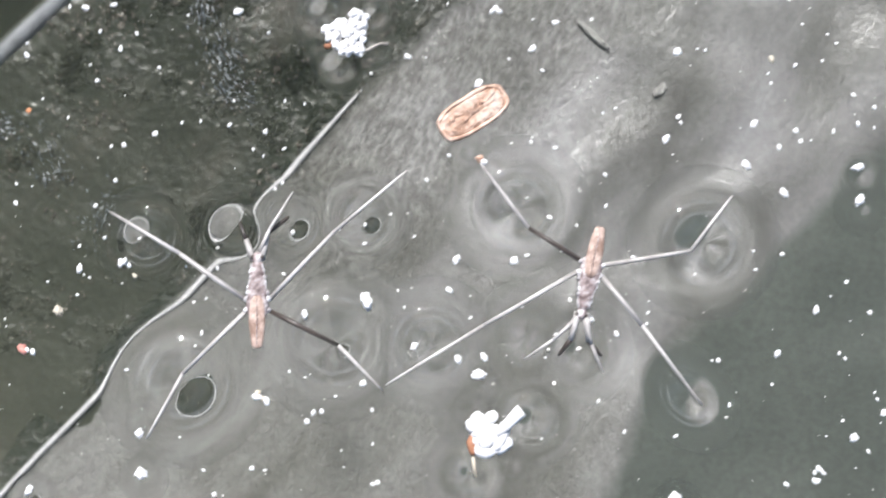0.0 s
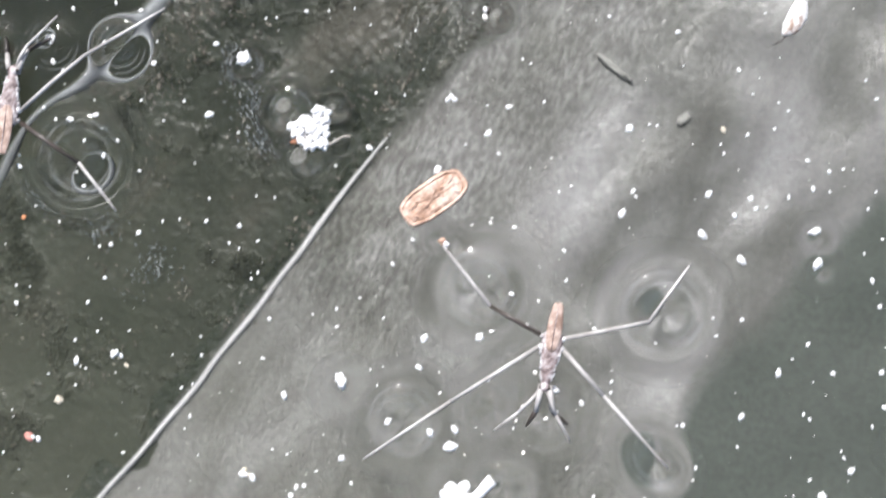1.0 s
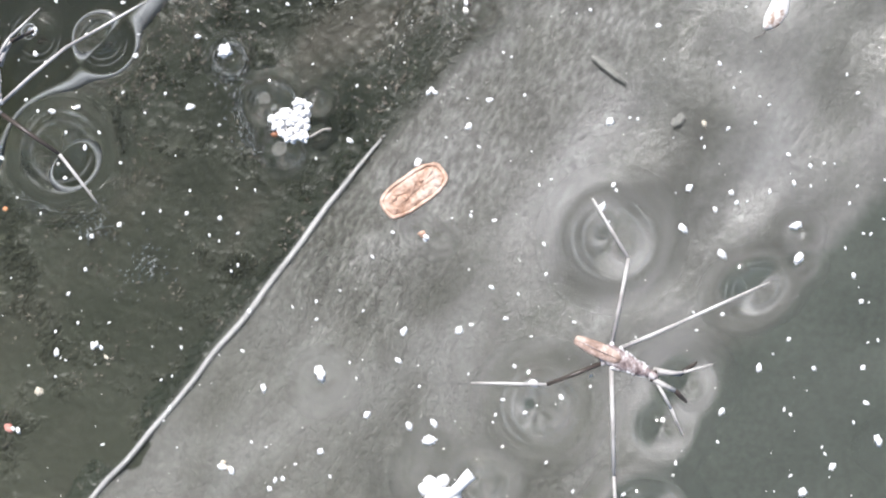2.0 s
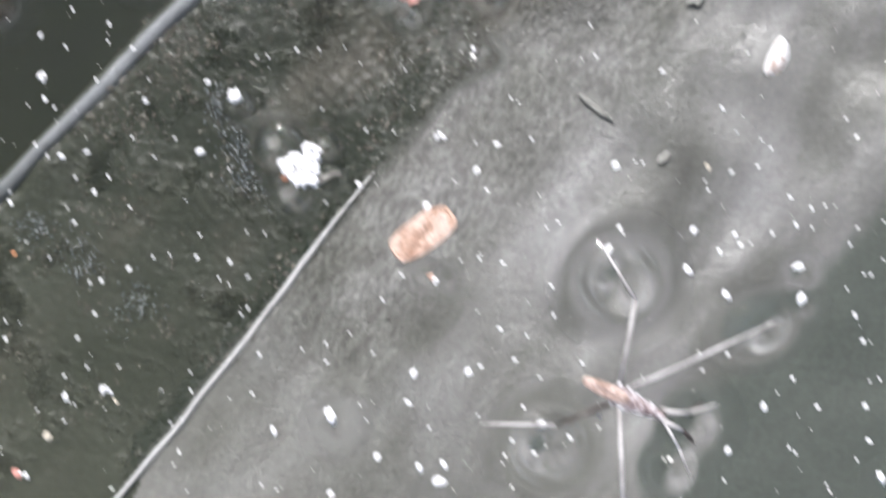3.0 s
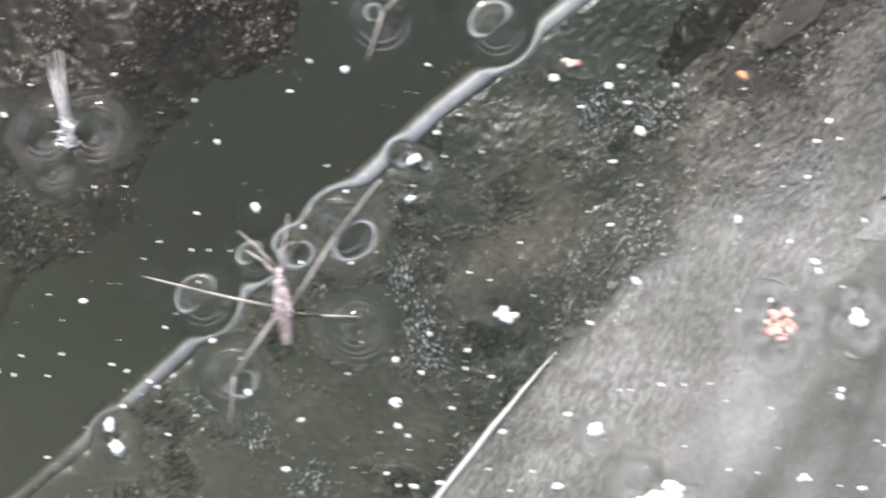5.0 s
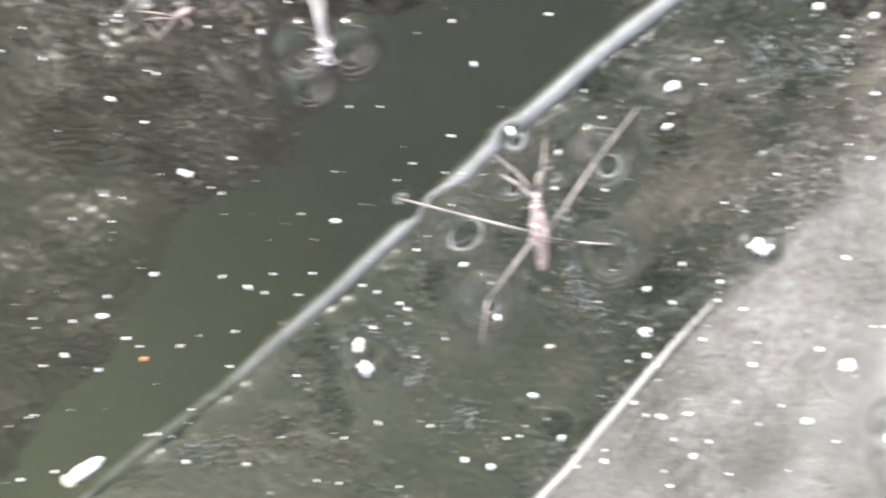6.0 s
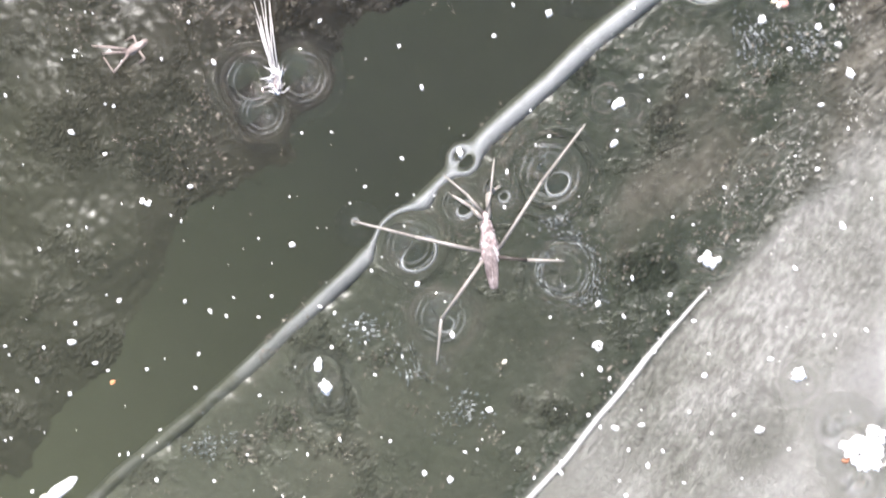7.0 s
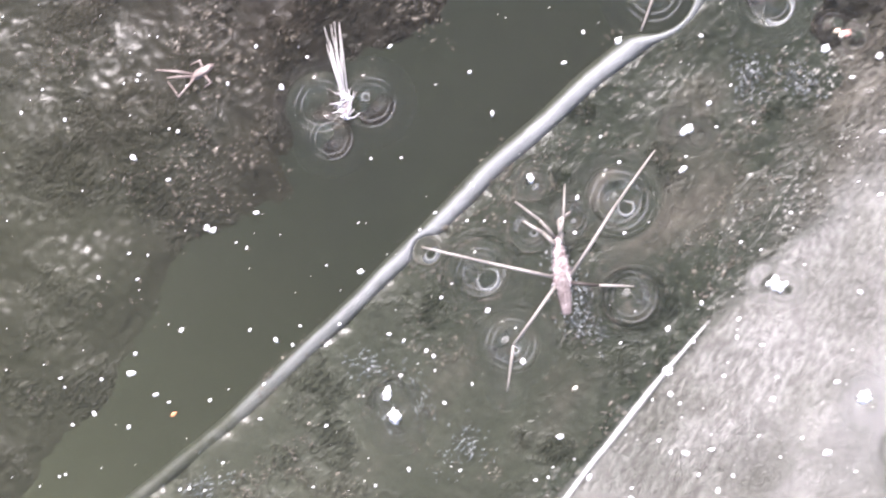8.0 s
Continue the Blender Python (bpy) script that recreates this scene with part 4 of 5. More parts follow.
def make_cluster():
    thing = floater("flower_cluster", -21.6, 10.1, 0, "wedge-shaped cluster of tiny white blossoms floating on the water", "flower")
    rng, made = random.Random(3), 0
    while made < 130:
        x, y = rng.uniform(-3.4, 3.2), rng.uniform(-3.2, 3.8)
        if not inside(x, y, CLUSTER_EDGE):
            continue
        deep = min(abs(x + 3.4), abs(3.2 - x), 1.6) / 1.6
        bm = bmesh.new()
        size = rng.uniform(0.38, 0.6)
        blob(bm, Vector((x, y, rng.uniform(0.2, 0.4 + 0.7 * deep))) * MM, (size * 1.15 * MM, size * 0.85 * MM, size * 0.7 * MM), rng.uniform(0, 3.1), 0.3, made, 2)
        part("petal", bm, PETAL, thing)
        made += 1
    for dx, dy, r, mat in ((-3.2, 2.8, 3.6, DEEP), (4.0, 3.4, 2.2, MILD), (-0.4, -4.8, 2.6, DEEP), (4.6, -1.6, 2.2, SHALLOW), (-3.8, -2.2, 1.8, SHALLOW)):
        dimple(thing, dx, dy, r, mat)
    bm = bmesh.new()
    tube(bm, [Vector(p) * MM for p in ((1.5, -2.6, 0.4), (3.6, -1.9, 0.5), (5.4, -0.7, 0.4), (6.6, -0.6, 0.3))], [0.2 * MM, 0.22 * MM, 0.2 * MM, 0.26 * MM], 8)
    part("twig", bm, DIMLEG, thing, "thin grey-brown twig")
    for k, (dx, dy) in enumerate(((-2.3, -1.9), (-1.9, -1.5))):
        bm = bmesh.new()
        blob(bm, (dx * MM, dy * MM, 0.3 * MM), (0.6 * MM, 0.4 * MM, 0.3 * MM), k, 0.3, k, 2)
        part("bud", bm, RUST, thing, "rusty bud")


def make_pod():
    thing = floater("seed_pod", 52.7, 31.5, 70, "white papery seed pod with brown streaks floating on water", "pod")
    bm = bmesh.new()
    blob(bm, (0, 0, 0.5 * MM), (3.4 * MM, 1.5 * MM, 0.8 * MM), 0, 0.18, 5, 3)
    for v in bm.verts:
        v.co.y += 0.05 * (v.co.x / MM) ** 2 * MM
        v.co.z += 0.25 * MM * noise.noise(v.co * 900)
    part("pod_skin", bm, PODSKIN, thing)
    bm = bmesh.new()
    tube(bm, [Vector(p) * MM for p in ((-3.2, 0.3, 0.4), (-4.4, 0.8, 0.2), (-5.2, 1.6, 0.1))], [0.12 * MM, 0.1 * MM, 0.06 * MM], 6)
    part("stalk", bm, FEMUR, thing)


def make_petal_stick():
    thing = floater("long_petal", -145.9, -9.1, 42, "long white petal floating on the water", "petal")
    bm = bmesh.new()
    blob(bm, (0, 0, 0.3 * MM), (3.3 * MM, 0.95 * MM, 0.35 * MM), 0, 0.35, 1, 3)
    part("blade", bm, PETAL, thing)
    bm = bmesh.new()
    blob(bm, (-2.6 * MM, 0, 0.35 * MM), (0.9 * MM, 1.2 * MM, 0.3 * MM), 0, 0.3, 2, 2)
    part("petal_base", bm, CREAM, thing, "cream base")


def make_tuft():
    thing = floater("seed_tuft", -116.2, 58.1, 8, "white hairy seed tuft with long bristles on the water", "seed")
    rng = random.Random(8)
    bm = bmesh.new()
    blob(bm, (0, 0, 0.8 * MM), (0.75 * MM, 1.7 * MM, 0.7 * MM), 0, 0.5, 1, 3)
    part("seed", bm, BODY, thing, "dark mottled seed")
    for i in range(46):
        y, a = rng.uniform(-1.9, 1.5), rng.gauss(math.pi / 2, 0.75)
        x, ln = rng.gauss(0, 0.35), rng.uniform(0.9, 2.3)
        z = 1.1 + rng.uniform(0, 0.5)
        bm = bmesh.new()
        mid = Vector((x + 0.5 * ln * math.cos(a), y + 0.5 * ln * math.sin(a), z + 0.3))
        tube(bm, [Vector((x, y, z)) * MM, mid * MM, Vector((x + ln * math.cos(a + 0.3), y + ln * math.sin(a + 0.3), z + 0.1)) * MM], [0.15 * MM, 0.13 * MM, 0.04 * MM], 5)
        part("hair", bm, SILVER, thing)
    for k in range(9):
        dx, ex, ey = rng.uniform(-0.6, 0.5), rng.uniform(-3.0, 0.2), rng.uniform(8.5, 14)
        bm = bmesh.new()
        tube(bm, [Vector(p) * MM for p in ((dx, 0.8, 0.9), ((dx + ex) * 0.5, ey * 0.55, 1.6), (ex, ey, 1.2))], [0.12 * MM, 0.1 * MM, 0.05 * MM], 6)
        part("bristle", bm, LEG, thing, "long pale bristle")
    for dx, dy, r in ((-3.9, 0.6, 4.4), (3.8, 0.8, 4.2), (-2.6, -4.4, 3.6)):
        dimple(thing, dx, dy, r, DEEP)


def make_midge():
    thing = floater("dead_midge", -139.2, 61.2, 0, "pale pinkish empty insect skin floating on water", "insect skin")
    bm = bmesh.new()
    blob(bm, (0.6 * MM, 0.4 * MM, 0.5 * MM), (2.1 * MM, 0.65 * MM, 0.5 * MM), 0.65, 0.3, 1, 3)
    part("body", bm, SHELLPINK, thing)
    for pts in (((0, 0, 0.6), (-3, 0.2, 0.7), (-6.4, 0.2, 0.2)), ((-0.4, -0.3, 0.6), (-3, -0.6, 0.6), (-4.6, -0.9, 0.2)), ((-0.2, -0.4, 0.6), (-2.4, -3.6, 0.9), (-4.4, -1.4, 0.2)), ((1, 0.6, 0.6), (0.2, 2.2, 0.6), (-1.2, 1.4, 0.2)), ((1.2, 0, 0.6), (2.2, -1.0, 0.6), (1.2, -1.8, 0.2))):
        bm = bmesh.new()
        tube(bm, [Vector(p) * MM for p in pts], [0.2 * MM, 0.2 * MM, 0.12 * MM], 6)
        part("leg", bm, SHELLPINK, thing)


SPECK_SHAPES = {}


def specks(rows, mat, name, label, group, seed=0):
    key = mat.name
    if key not in SPECK_SHAPES:
        SPECK_SHAPES[key] = []
        for k in range(6):
            bm = bmesh.new()
            blob(bm, (0, 0, 0), (0.5, 0.25 + 0.045 * k, 0.13), 0, 0.55, k * 3.3 + len(key), 3)
            for w in bm.verts:
                w.co.xy *= 1 + 0.3 * noise.noise(w.co * 5 + Vector((k, 2, 9))) + 0.3 * noise.noise(w.co * 11 + Vector((k, 5, 1)))
            me = bpy.data.meshes.new(name)
            for f in bm.faces:
                f.smooth = True
            bm.to_mesh(me)
            bm.free()
            me.materials.append(mat)
            SPECK_SHAPES[key].append(me)
    rng = random.Random(len(rows) + seed)
    for x, y, s in rows:
        ob = tagged(new(name, rng.choice(SPECK_SHAPES[key])), label, "speck", group)
        ob.matrix_basis = pose(x * MM, y * MM, 0.14 * s * MM + 0.3 * MM, 0, 0, rng.uniform(0, 360)) @ Matrix.Diagonal((s * MM * 0.97, s * MM * 0.97, s * MM, 1))
        if s >= 1.55:
            d = dimple(None, x + 0.3 * s, y - 0.5 * s, s * 1.3, SHALLOW)
            d.parent, d.matrix_parent_inverse = ob, ob.matrix_basis.inverted()


def make_dust(count, seed):
    """Fine pale dust on the water."""
    rng = random.Random(seed)
    shape = [(1, 0, 0), (0, 0.8, 0), (-1, 0, 0), (0, -0.8, 0), (0, 0, 0.6), (0, 0, -0.4)]
    tris = [(0, 1, 4), (1, 2, 4), (2, 3, 4), (3, 0, 4), (1, 0, 5), (2, 1, 5), (3, 2, 5), (0, 3, 5)]
    verts, faces = [], []
    for i in range(count):
        x, y, a, s = rng.uniform(-185, 90), rng.uniform(-75, 95), rng.uniform(0, 3.14), min(0.34, 0.13 * rng.lognormvariate(0, 0.5))
        base = len(verts)
        for px, py, pz in shape:
            verts.append(((x + s * (px * math.cos(a) - py * math.sin(a))) * MM, (y + s * (px * math.sin(a) + py * math.cos(a))) * MM, (0.5 + s * pz) * MM))
        faces += [tuple(base + k for k in f) for f in tris]
    me = bpy.data.meshes.new("floating_dust")
    me.from_pydata(verts, [], faces)
    me.materials.append(DUST)
    tagged(new("floating_dust", me), "fine pale dust floating on the water", "dust", kind="stuff")


make_husk()
make_cluster()
make_flower()
make_bunch("pink_blossom", -5.6, 39.4, 24, 2.4, 0.7, [PINK, PINK, PINK, CREAM], "salmon pink withered blossom floating on the water", 5, [(0, -3.4, 3, DEEP), (3.6, 1, 2.8, DEEP), (-3.4, -1, 2.6, DEEP), (-1.6, 3.4, 2.4, DEEP)], oblong=1.0)
make_bunch("petal_scrap", 6.5, 41.4, 5, 0.9, 0.95, [PETAL], "small white petal scrap floating on water", 6, [(0, 2.6, 3.0, DEEP), (0.8, -2.4, 2.6, DEEP), (-2.4, -1.2, 2.4, DEEP), (2.8, 0.6, 2.2, DEEP)], "petal")
make_pod()
make_petal_stick()
make_tuft()
make_midge()
SCRAP_LABEL = "ragged white scrap of blossom floating on water"
for k, (x, y, n, w, size, mats, ob) in enumerate((
        (-48.1, 37.2, 6, 1.7, 0.8, [PETAL], 0.45), (-64.0, 59.5, 5, 1.5, 0.7, [PETAL], 0.5), (-50.5, -26.6, 5, 1.1, 0.55, [PETAL], 0.9), (-62.6, -40.4, 5, 1.0, 0.7, [PINK, PETAL], 0.9),
        (-28.1, -44.3, 5, 1.3, 0.55, [PETAL, CREAM], 0.6), (0.4, 16.2, 3, 0.7, 0.45, [PETAL], 0.9), (-135.3, 37.8, 5, 1.0, 0.35, [PETAL], 0.5), (1.0, -6.2, 4, 0.9, 0.5, [PETAL, HUSKRIM], 1.0),
        (5.2, 29.6, 4, 0.9, 0.5, [PETAL, FEMUR], 1.0), (-63.0, 22.1, 4, 0.9, 0.5, [PETAL], 0.8), (-41.2, 76.5, 5, 0.9, 0.7, [PINK, CREAM], 1.2), (55.9, -48.2, 6, 1.3, 0.5, [PETAL], 0.9), (6.5, 11.2, 3, 0.8, 0.6, [PETAL], 0.4))):
    make_bunch("blossom_scrap", x, y, n, w, size, mats, SCRAP_LABEL if mats[0] is PETAL else "pinkish scrap of blossom floating on water", 30 + k,
               [(-1.6, 0.6, 2.4, SHALLOW), (1.7, -0.4, 2.2, SHALLOW)] if k in (0, 1, 8, 10, 7) else (), "petal", ob)

SPECKS_MIDDLE_A = [(-23, 28.6, 0.8), (-19.5, 28.9, 0.5), (-36.9, 22.8, 1), (-32.4, 20.8, 2.1), (-49.1, 27.5, 0.7), (-46.3, 22.7, 0.5), (-62.6, 18.7, 0.9), (-55.4, 10.7, 1.1), (-37.4, 11.7, 1.5), (-57, 6.6, 0.6), (-51.7, 6.9, 0.7), (-44.6, 10.4, 0.5), (-48.3, 13.4, 0.5), (-41.5, 13.6, 0.5), (-48, 2.3, 0.6), (-56.7, -0.6, 0.7), (-64.2, -4.1, 0.5), (-43.9, -5.4, 0.6), (-41.2, -4.9, 0.5), (-37, -5, 0.7), (-31.7, -5.4, 0.7), (-47.6, -7.4, 0.8), (-18.5, 19.5, 0.5), (-26.4, -0.7, 0.5), (-29.3, -0.6, 0.5), (-36.7, -1.4, 0.5), (-12, 7.9, 1), (-5.8, 26.5, 0.5), (-6.9, 16.4, 0.5), (-11.4, 16.5, 0.5), (-27.6, 27.4, 0.5), (-29.3, 27.2, 0.5)]
SPECKS_MIDDLE_B = [(24.1, 30.2, 0.7), (23.1, 34.9, 0.6), (34.7, 28.3, 0.9), (28.2, 13.1, 1.2), (9.4, 15.4, 1), (6, 15.5, 0.5), (11.1, 22.9, 0.5), (12.4, 22.3, 0.5), (31.2, 13.9, 0.5), (32.4, 13.8, 0.5), (44.4, 23, 0.8), (46.8, 19.4, 0.5), (46.3, 13.1, 0.7), (50.4, 14.2, 0.5), (50.8, 18.3, 0.5), (52.3, 17.1, 0.5), (47.9, 31.9, 0.5), (42.3, 11.4, 0.5), (42.9, 10, 0.5), (40.9, 3.6, 1.2), (47.4, 3.3, 0.8), (48.3, 1.8, 0.7), (49.9, 2.1, 0.5), (45.1, 0.5, 1), (53.2, 3.8, 0.8), (59.1, 8.1, 0.7), (55.7, 9.6, 0.7), (56.8, 5.3, 1), (59.4, 5, 0.6), (29.3, 3.4, 0.8), (29.8, 2.6, 0.7), (27.8, -0.1, 1.5)]
SPECKS_MIDDLE_C = [(8.2, 8.1, 0.7), (17.9, 2.7, 0.5), (19.7, 3.7, 0.5), (14.8, 16.5, 0.5), (11.3, -3.2, 0.7), (7.7, -2, 0.5), (7.6, -2.7, 0.6), (4.7, -3.2, 0.5), (65.6, 19.6, 0.7), (63.8, 22.4, 0.5), (70.5, 6.6, 0.5), (70.7, 0.6, 0.5), (66.4, 5.4, 0.5), (65.4, 2.7, 0.5), (69.8, 31.4, 0.5), (61.2, 8.6, 0.5), (57.5, -1.2, 2), (58.2, -6.2, 2), (-56.4, -28.2, 1.2), (-55.1, -18.8, 0.7), (-52.6, -14.8, 0.6), (-56.8, -24.9, 0.5), (-48.3, -22.9, 0.6), (-36.6, -26.1, 0.7), (-28.4, -12.6, 0.7), (-29.4, -13.6, 0.5), (-26.9, -26, 0.6), (-23.2, -31.6, 1.5), (-14.4, -28.7, 2.8), (-6.7, -34.7, 1.2), (-7.3, -10, 0.8), (-1.7, -21.3, 1.5)]
SPECKS_MIDDLE_D = [(-2.3, -25.9, 1.3), (0, -36, 1.5), (3.3, -38, 2.3), (-13.6, -40.9, 1), (-17.5, -43.2, 0.5), (-22.2, -40.8, 0.5), (-24.6, -40.2, 0.5), (-48.2, -42.2, 0.7), (-15.5, -20.3, 0.7), (-15.7, -17.5, 0.6), (-19.4, -18.6, 0.5), (-12.1, -15.6, 0.5), (-8.3, -18.5, 0.5), (-53.3, -23.3, 0.5), (-54.9, -29.3, 0.5), (-56.4, -32, 0.5), (-60.8, -30.5, 0.5), (-37.8, -30.7, 0.5), (-37.9, -35.8, 0.7), (-39.5, -31.4, 0.5), (-51.9, -9.5, 0.7), (-53.7, -9.9, 0.5), (-28.7, -7.6, 0.7), (-33.2, -8.2, 0.6), (-31.6, -9, 0.5), (-26.2, -19.7, 0.7), (-4.4, -6, 0.6), (-8.7, -29.1, 0.5), (-9.9, -26.7, 0.5), (1.2, -29.7, 0.5), (19.2, -6.4, 0.8), (19.8, -11, 0.7)]
SPECKS_MIDDLE_E = [(11.5, -13.6, 1), (15.7, -14.4, 0.6), (14, -18.3, 0.9), (6.9, -20.6, 1.2), (8.7, -19.6, 0.7), (18.1, -20.8, 0.6), (15.8, -25.6, 0.7), (14.3, -30.9, 0.8), (17.9, -32.7, 0.8), (13.3, -33.3, 0.6), (23.3, -29.9, 1), (24.6, -18.2, 0.7), (27.7, -26.3, 0.6), (27.7, -28, 0.5), (18.9, -28.1, 1.7), (47.2, -15.5, 0.7), (43.4, -18.2, 0.7), (48, -30.5, 1.3), (53.3, -23.4, 1.2), (57.5, -18.7, 0.7), (61.6, -22.9, 0.7), (69, -22.3, 0.8), (69.5, -18.4, 0.5), (71, -18, 0.6), (57.5, -29.5, 0.7), (58.5, -30.2, 0.6), (69.8, -27.7, 0.9), (68.1, -30.8, 0.7), (71.9, -33.3, 2), (65.3, -37.8, 1.2), (64.1, -35.9, 0.7), (63.6, -34.9, 0.5)]
SPECKS_MIDDLE_F = [(59.1, -39.6, 0.7), (68.1, -12.2, 0.7), (66.7, -8.3, 1), (65.2, -4.2, 0.5), (68.9, -1.8, 0.7), (67.8, -1.8, 0.5), (47.7, -35.2, 0.5), (41.5, -38.9, 0.8), (46.5, -6.3, 1.5), (40.3, -2.7, 1.5), (14.7, -38.2, 0.5), (21.6, -40.2, 0.7), (39.1, -32.4, 0.7), (38.2, -32.5, 0.5)]
SPECKS_LOW_A = [(-44.6, -57.1, 1.7), (-45.4, -51.3, 1.3), (-20.5, -45.9, 1), (-19.3, -45.6, 0.7), (-21.3, -47.3, 0.8), (-11.9, -44.7, 0.7), (-11.3, -49.7, 0.5), (-35.6, -55.8, 0.7), (-28.6, -54.9, 0.7), (-26.7, -55, 0.6), (-10.7, -55.6, 0.8), (-10, -55.3, 0.7), (-33.7, -59.2, 0.7), (-60.4, -61, 1.7), (3.9, -35.3, 1.3), (26, -44.4, 0.7), (33.8, -44.3, 0.7), (34.6, -53.5, 1.7), (51.4, -50, 1), (63.5, -43.9, 0.7), (61.1, -42, 1.3), (-60.3, -6.4, 0.6), (-66.5, -19.6, 0.7), (-66.7, -16.8, 0.5)]
SPECKS_TOP_A = [(-63, 74.1, 0.8), (-81.1, 73, 0.7), (-83.6, 68.1, 0.8), (-43.6, 73.9, 1.2), (-39.1, 69.9, 0.7), (-32, 71.2, 1.1), (-29.7, 67, 1.5), (-33.5, 62, 1), (-33, 52.3, 0.8), (-29.1, 58.8, 0.5), (-28.3, 44.1, 1.3), (-59.3, 60.4, 0.5), (-63.9, 53.5, 1.2), (-60.8, 63.9, 0.7), (-46.6, 48.3, 0.6), (-53.9, 43.1, 0.5), (-50.7, 42.2, 0.5), (-57.7, 67, 0.5), (-79.7, 47.7, 0.7), (-72, 42.9, 0.5), (-79.6, 42.3, 0.5), (-73.8, 53.7, 0.5), (-36.5, 54, 0.5), (-33.5, 76.6, 1), (-13.5, 54.9, 1.3), (-24.9, 74.6, 0.7), (-1, 49.5, 1.2), (-0.4, 48.1, 1.2), (6.1, 56.5, 0.9), (11.4, 64.9, 1), (13.7, 75.6, 1.1), (15.6, 80.6, 0.7)]
SPECKS_TOP_B = [(14.5, 80.8, 0.5), (30.8, 81.3, 1.7), (1.1, 68.7, 0.7), (-0.8, 71.3, 0.8), (-2.4, 68, 0.8), (15, 69.9, 0.8), (16.1, 68.4, 1), (25.5, 71.1, 0.7), (23.6, 73, 0.7), (30.4, 73.3, 0.5), (36.9, 64.8, 0.7), (32.5, 55.6, 1.5), (37.6, 54.3, 0.7), (15.3, 51.5, 0.7), (18.3, 45.6, 1), (35.2, 47.4, 0.7), (30, 60.8, 0.7), (25.7, 63, 0.5), (9.2, 66.4, 0.7), (-3.3, 62.4, 0.7), (46, 47.4, 0.5), (-5.2, 52.3, 0.6), (-14.4, 75, 0.5), (-12.2, 41, 0.7), (-7.3, 43, 0.7), (38.7, 43.2, 0.7), (41.3, 42.9, 0.7), (-59.1, 33.2, 0.8), (-53.1, 28.4, 0.7), (-53.1, 31.2, 0.7), (-59.8, 27.2, 0.8), (-63.9, 28.8, 1)]
SPECKS_TOP_C = [(-71, 26, 0.6), (-85.8, 21.8, 1.2), (-59.4, 9.8, 1.5), (-63.7, 11.4, 0.7), (-61.7, 9.7, 0.7), (-74, 4.8, 1.2), (-84.1, -0.9, 1.2), (-88.2, -0.3, 1), (-67.1, 2, 1.2), (-71.1, 0.7, 0.7), (-53.8, 4.4, 1.2), (-46.6, 19.3, 1), (-54.6, 22.2, 0.7), (-61, 17.4, 0.7), (-65.3, 17.6, 0.5), (-82.2, 3.7, 0.7), (-76.5, 7.4, 0.5), (-79, 10.7, 1.3)]
SPECKS_LEFT_A = [(-147.8, 47.8, 1.5), (-158.6, 52.6, 0.8), (-148, 60.4, 0.8), (-141.4, 52.4, 0.6), (-142.3, 44.9, 0.8), (-128.5, 41.1, 1.2), (-151.6, 29.1, 0.7), (-145.7, 29.4, 0.7), (-147.3, 33.2, 0.7), (-144.4, 33.2, 0.5), (-126.3, 60.5, 1.2), (-122.8, 65.4, 0.7), (-110.4, 68.2, 0.8), (-97.9, 65.4, 0.7), (-96, 48.3, 0.9), (-111.9, 33.5, 1.2), (-101.3, 43.5, 0.8), (-112.9, 40.9, 0.5), (-129.5, 35.6, 0.6), (-131.2, 36.3, 0.5), (-111.8, 50.9, 0.5), (-96.3, 42.7, 0.5), (-162.3, 56.9, 0.7), (-134.5, 60.3, 0.7), (-150.1, 58.9, 0.5), (-117.2, 34, 0.5), (-107.2, 51.4, 0.5), (-93.9, 59.4, 1.2), (-87.2, 50, 1.7), (-138.4, 22.2, 1), (-123.9, 21.9, 1.2), (-128, 23.1, 0.8)]
SPECKS_LEFT_B = [(-120.4, 24.4, 0.7), (-121.3, 21.4, 0.8), (-116.2, 21.7, 0.7), (-114.4, 25.2, 0.6), (-145.5, 14.9, 1.5), (-156.1, 13.3, 0.8), (-149.9, 13.6, 0.7), (-141.5, 12, 1.2), (-139.4, 11, 0.7), (-145.2, 6.7, 0.9), (-150.6, 8.3, 1.1), (-153.7, 6.3, 0.7), (-125.2, 15, 0.7), (-133.2, 11.8, 0.7), (-125.3, 9.6, 0.8), (-115.1, 9.4, 0.7), (-130.4, 2.4, 0.7), (-136.6, -2.3, 0.7), (-135.2, -2, 0.7), (-132.9, -2.1, 0.5), (-130.4, -5.7, 0.8), (-150.2, -9.6, 0.7), (-116.3, -0.2, 0.6), (-106.8, 0.8, 0.7), (-106.2, 15.1, 2.3), (-104.8, 11.8, 2.3), (-97.3, 14.4, 0.7), (-93.3, 17.7, 0.7), (-101.9, 3.7, 1), (-94, 4.2, 0.7), (-110.2, -6.2, 0.7), (-106.8, -6.2, 0.7)]
SPECKS_LEFT_C = [(-121.2, -4.9, 0.6), (-106.7, 24.3, 0.8), (-104.4, 23.5, 0.7), (-100.8, 22.2, 0.7), (-99.6, 21.5, 0.7), (-99.2, 19.3, 0.6), (-104.4, 18.1, 0.7), (-155.1, -1.8, 0.5), (-154.2, -1.4, 0.5), (-99.2, 30.6, 0.6), (-91.9, 29.2, 1), (-97.6, -5.6, 0.7), (-155.3, -11.5, 0.7), (-145.1, 18, 0.7), (-75.6, 72.2, 1.3), (-35.2, 73.5, 1.2), (-34.7, 37, 1)]
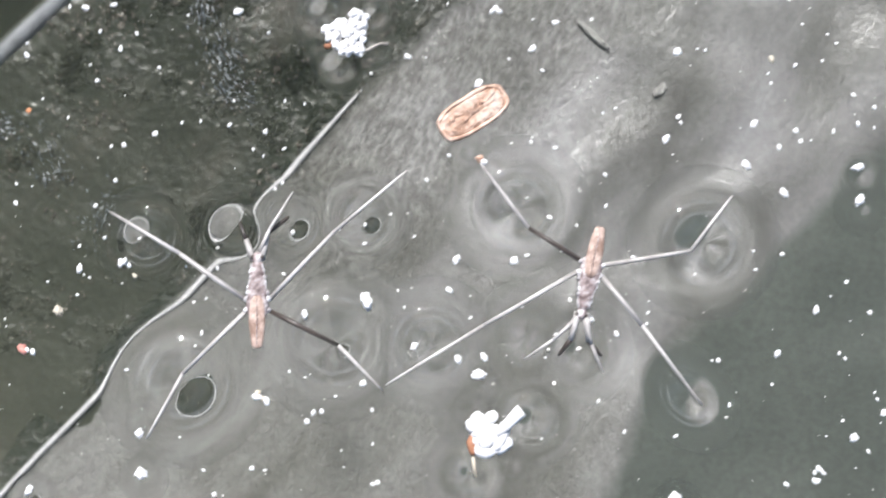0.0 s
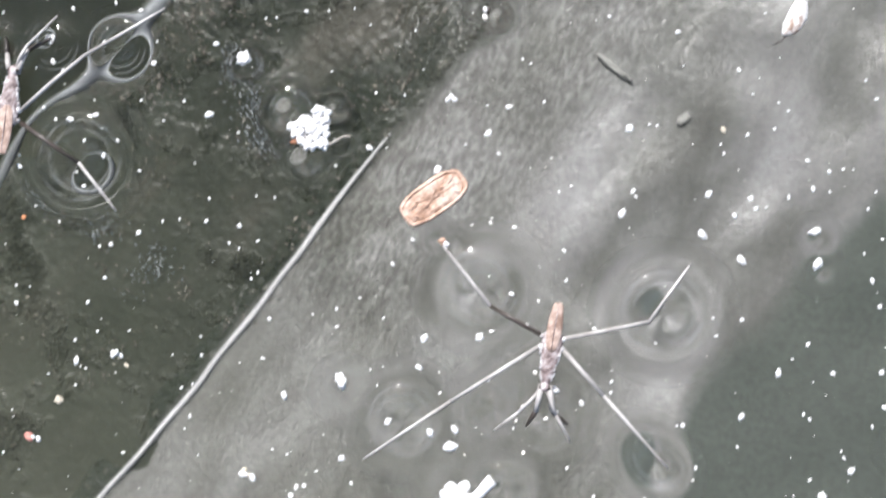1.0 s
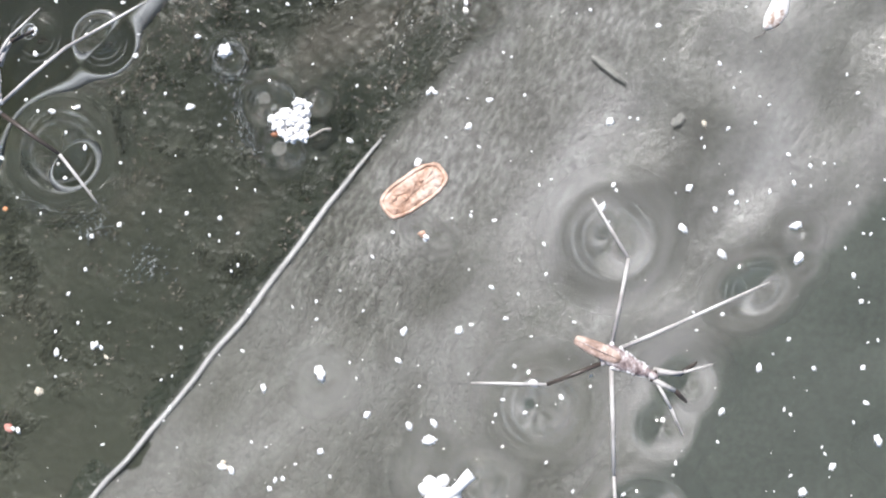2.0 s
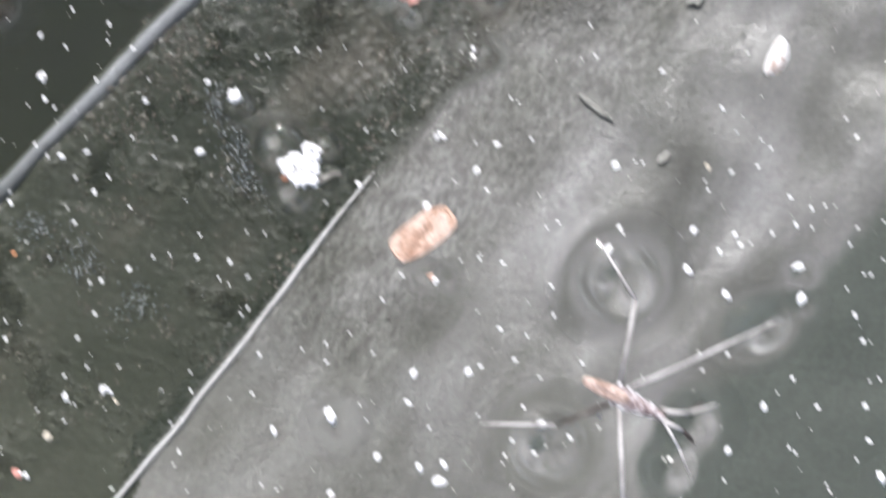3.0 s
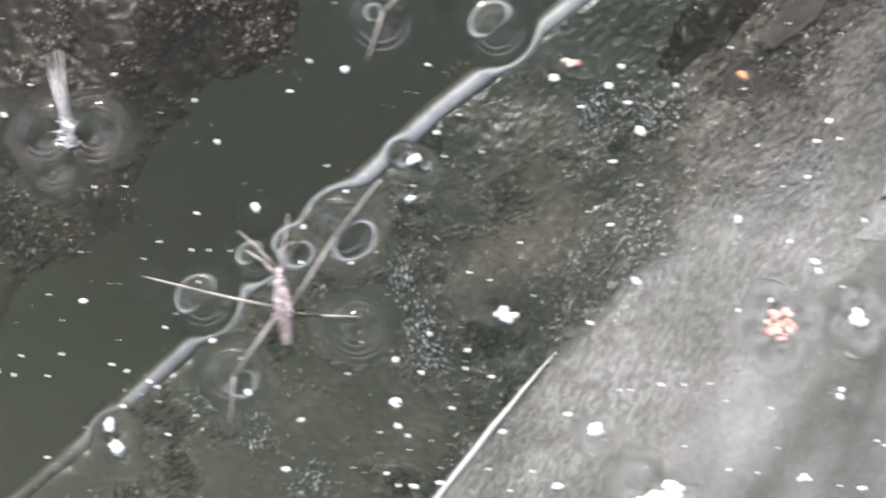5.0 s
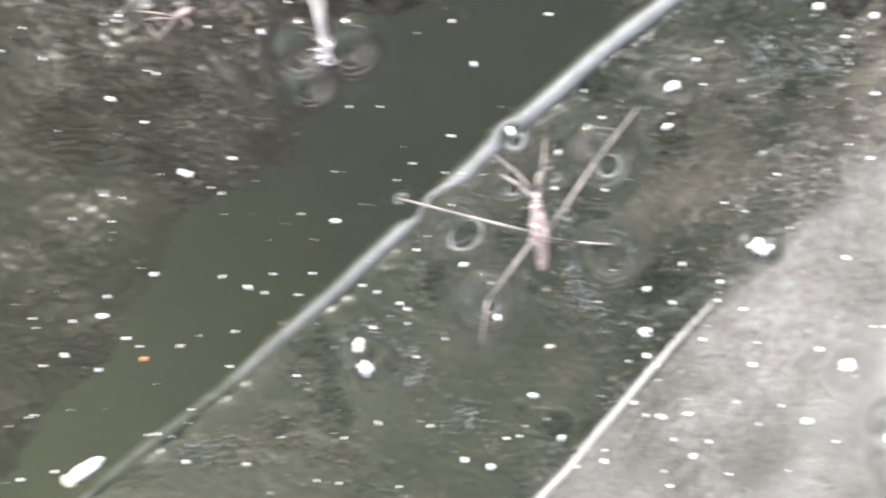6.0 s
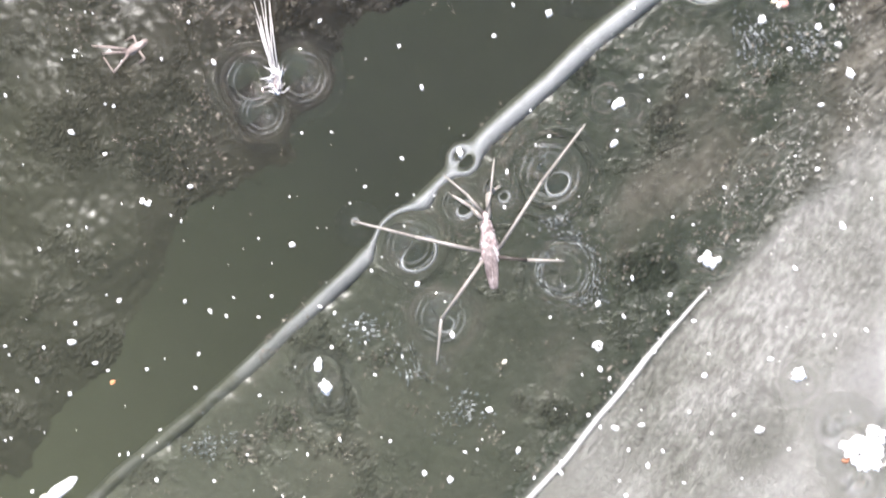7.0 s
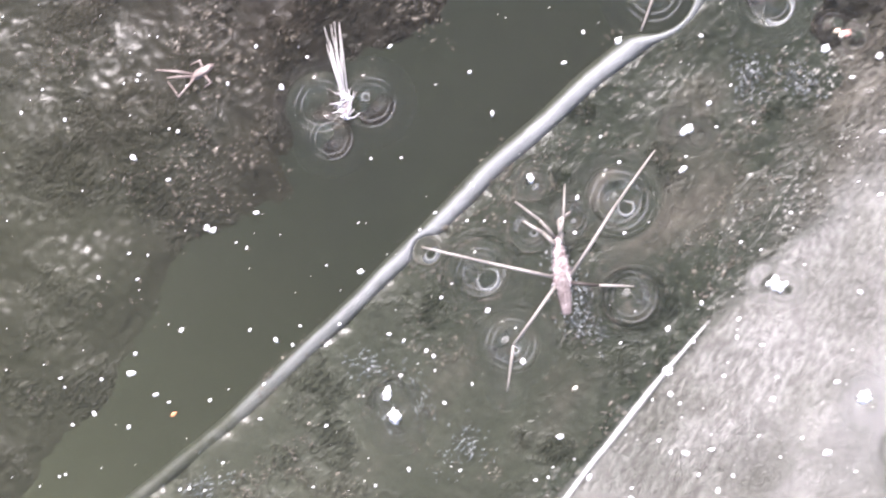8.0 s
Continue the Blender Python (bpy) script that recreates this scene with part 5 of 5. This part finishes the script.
for rows in (SPECKS_MIDDLE_A, SPECKS_MIDDLE_B, SPECKS_MIDDLE_C, SPECKS_MIDDLE_D, SPECKS_MIDDLE_E, SPECKS_MIDDLE_F, SPECKS_LOW_A, SPECKS_TOP_A, SPECKS_TOP_B):
    specks(rows, PETAL, "floating_speck", "small white speck of plant matter floating on water", "floating specks")
for rows in (SPECKS_TOP_C, SPECKS_LEFT_A, SPECKS_LEFT_B, SPECKS_LEFT_C):
    specks([(x, y, size if size > 1.5 else 0.8 * size) for x, y, size in rows], PETAL, "floating_speck", "small white speck of plant matter floating on water", "floating specks")
specks([(-138.5, 9.2, 1.0), (-14.8, 77.0, 1.7), (-66.0, -6.0, 0.7)], ORANGE, "orange_speck", "small orange leaf speck floating on the water", "orange specks")
specks([(42.6, 13.6, 1.2), (-58.9, -34.5, 1.3), (-77.4, 18.4, 1.0), (-48.4, -28.4, 0.9)], CREAM, "cream_speck", "small cream speck of plant matter floating on water", "cream specks")
make_dust(700, 5)


# ---- what moves ----
def motions():
    c0, c1, c2 = pose(-0.0301, -0.0303, 0, 0, 0, 6), pose(-0.0684, 0.0103, 0, 0, 0, -4), pose(-0.118, -0.062, 0, 0, 0, 40)
    walk(STRIDER_C, [(0.0, c0), (0.17, c0), (0.3, pose(-0.0620, 0.0040, 0, 0, 0, 24)), (0.4, pose(-0.0680, 0.0100, 0, 0, 0, 5)), (0.5, c1), (2.57, c1), (2.77, c2), (8.0, c2)])
    a0, a1 = pose(0.0180, -0.0210, 0, 0, 0, 174), pose(0.0309, -0.0230, 0, 0, 0, 248.5)
    walk(STRIDER_A, [(0.0, a0), (1.65, a0), (1.85, a1), (8.0, a1)])
    for leg, turned in zip(LEGS[STRIDER_A], (-15, -2, -7, -23)):
        m0 = leg.matrix_basis.copy()
        m1 = m0 @ pose(0, 0, 0, 0, 0, turned)
        walk(leg, [(0.0, m0), (1.65, m0), (1.85, m1), (8.0, m1)])
    b0, b1 = pose(-0.0827, 0.0353, 0, 0, 0, 12), pose(-0.0812, 0.0354, 0, 0, 0, 12)
    walk(STRIDER_B, [(0.0, b0), (4.2, b0), (5.3, b1), (8.0, b1)])
    d0, d1 = pose(-0.0735, 0.0655, 0, 0, 0, 8), pose(-0.0620, 0.0905, 0, 0, 0, 0)
    walk(STRIDER_D, [(0.0, d0), (3.42, d0), (3.58, d1), (8.0, d1)])


motions()
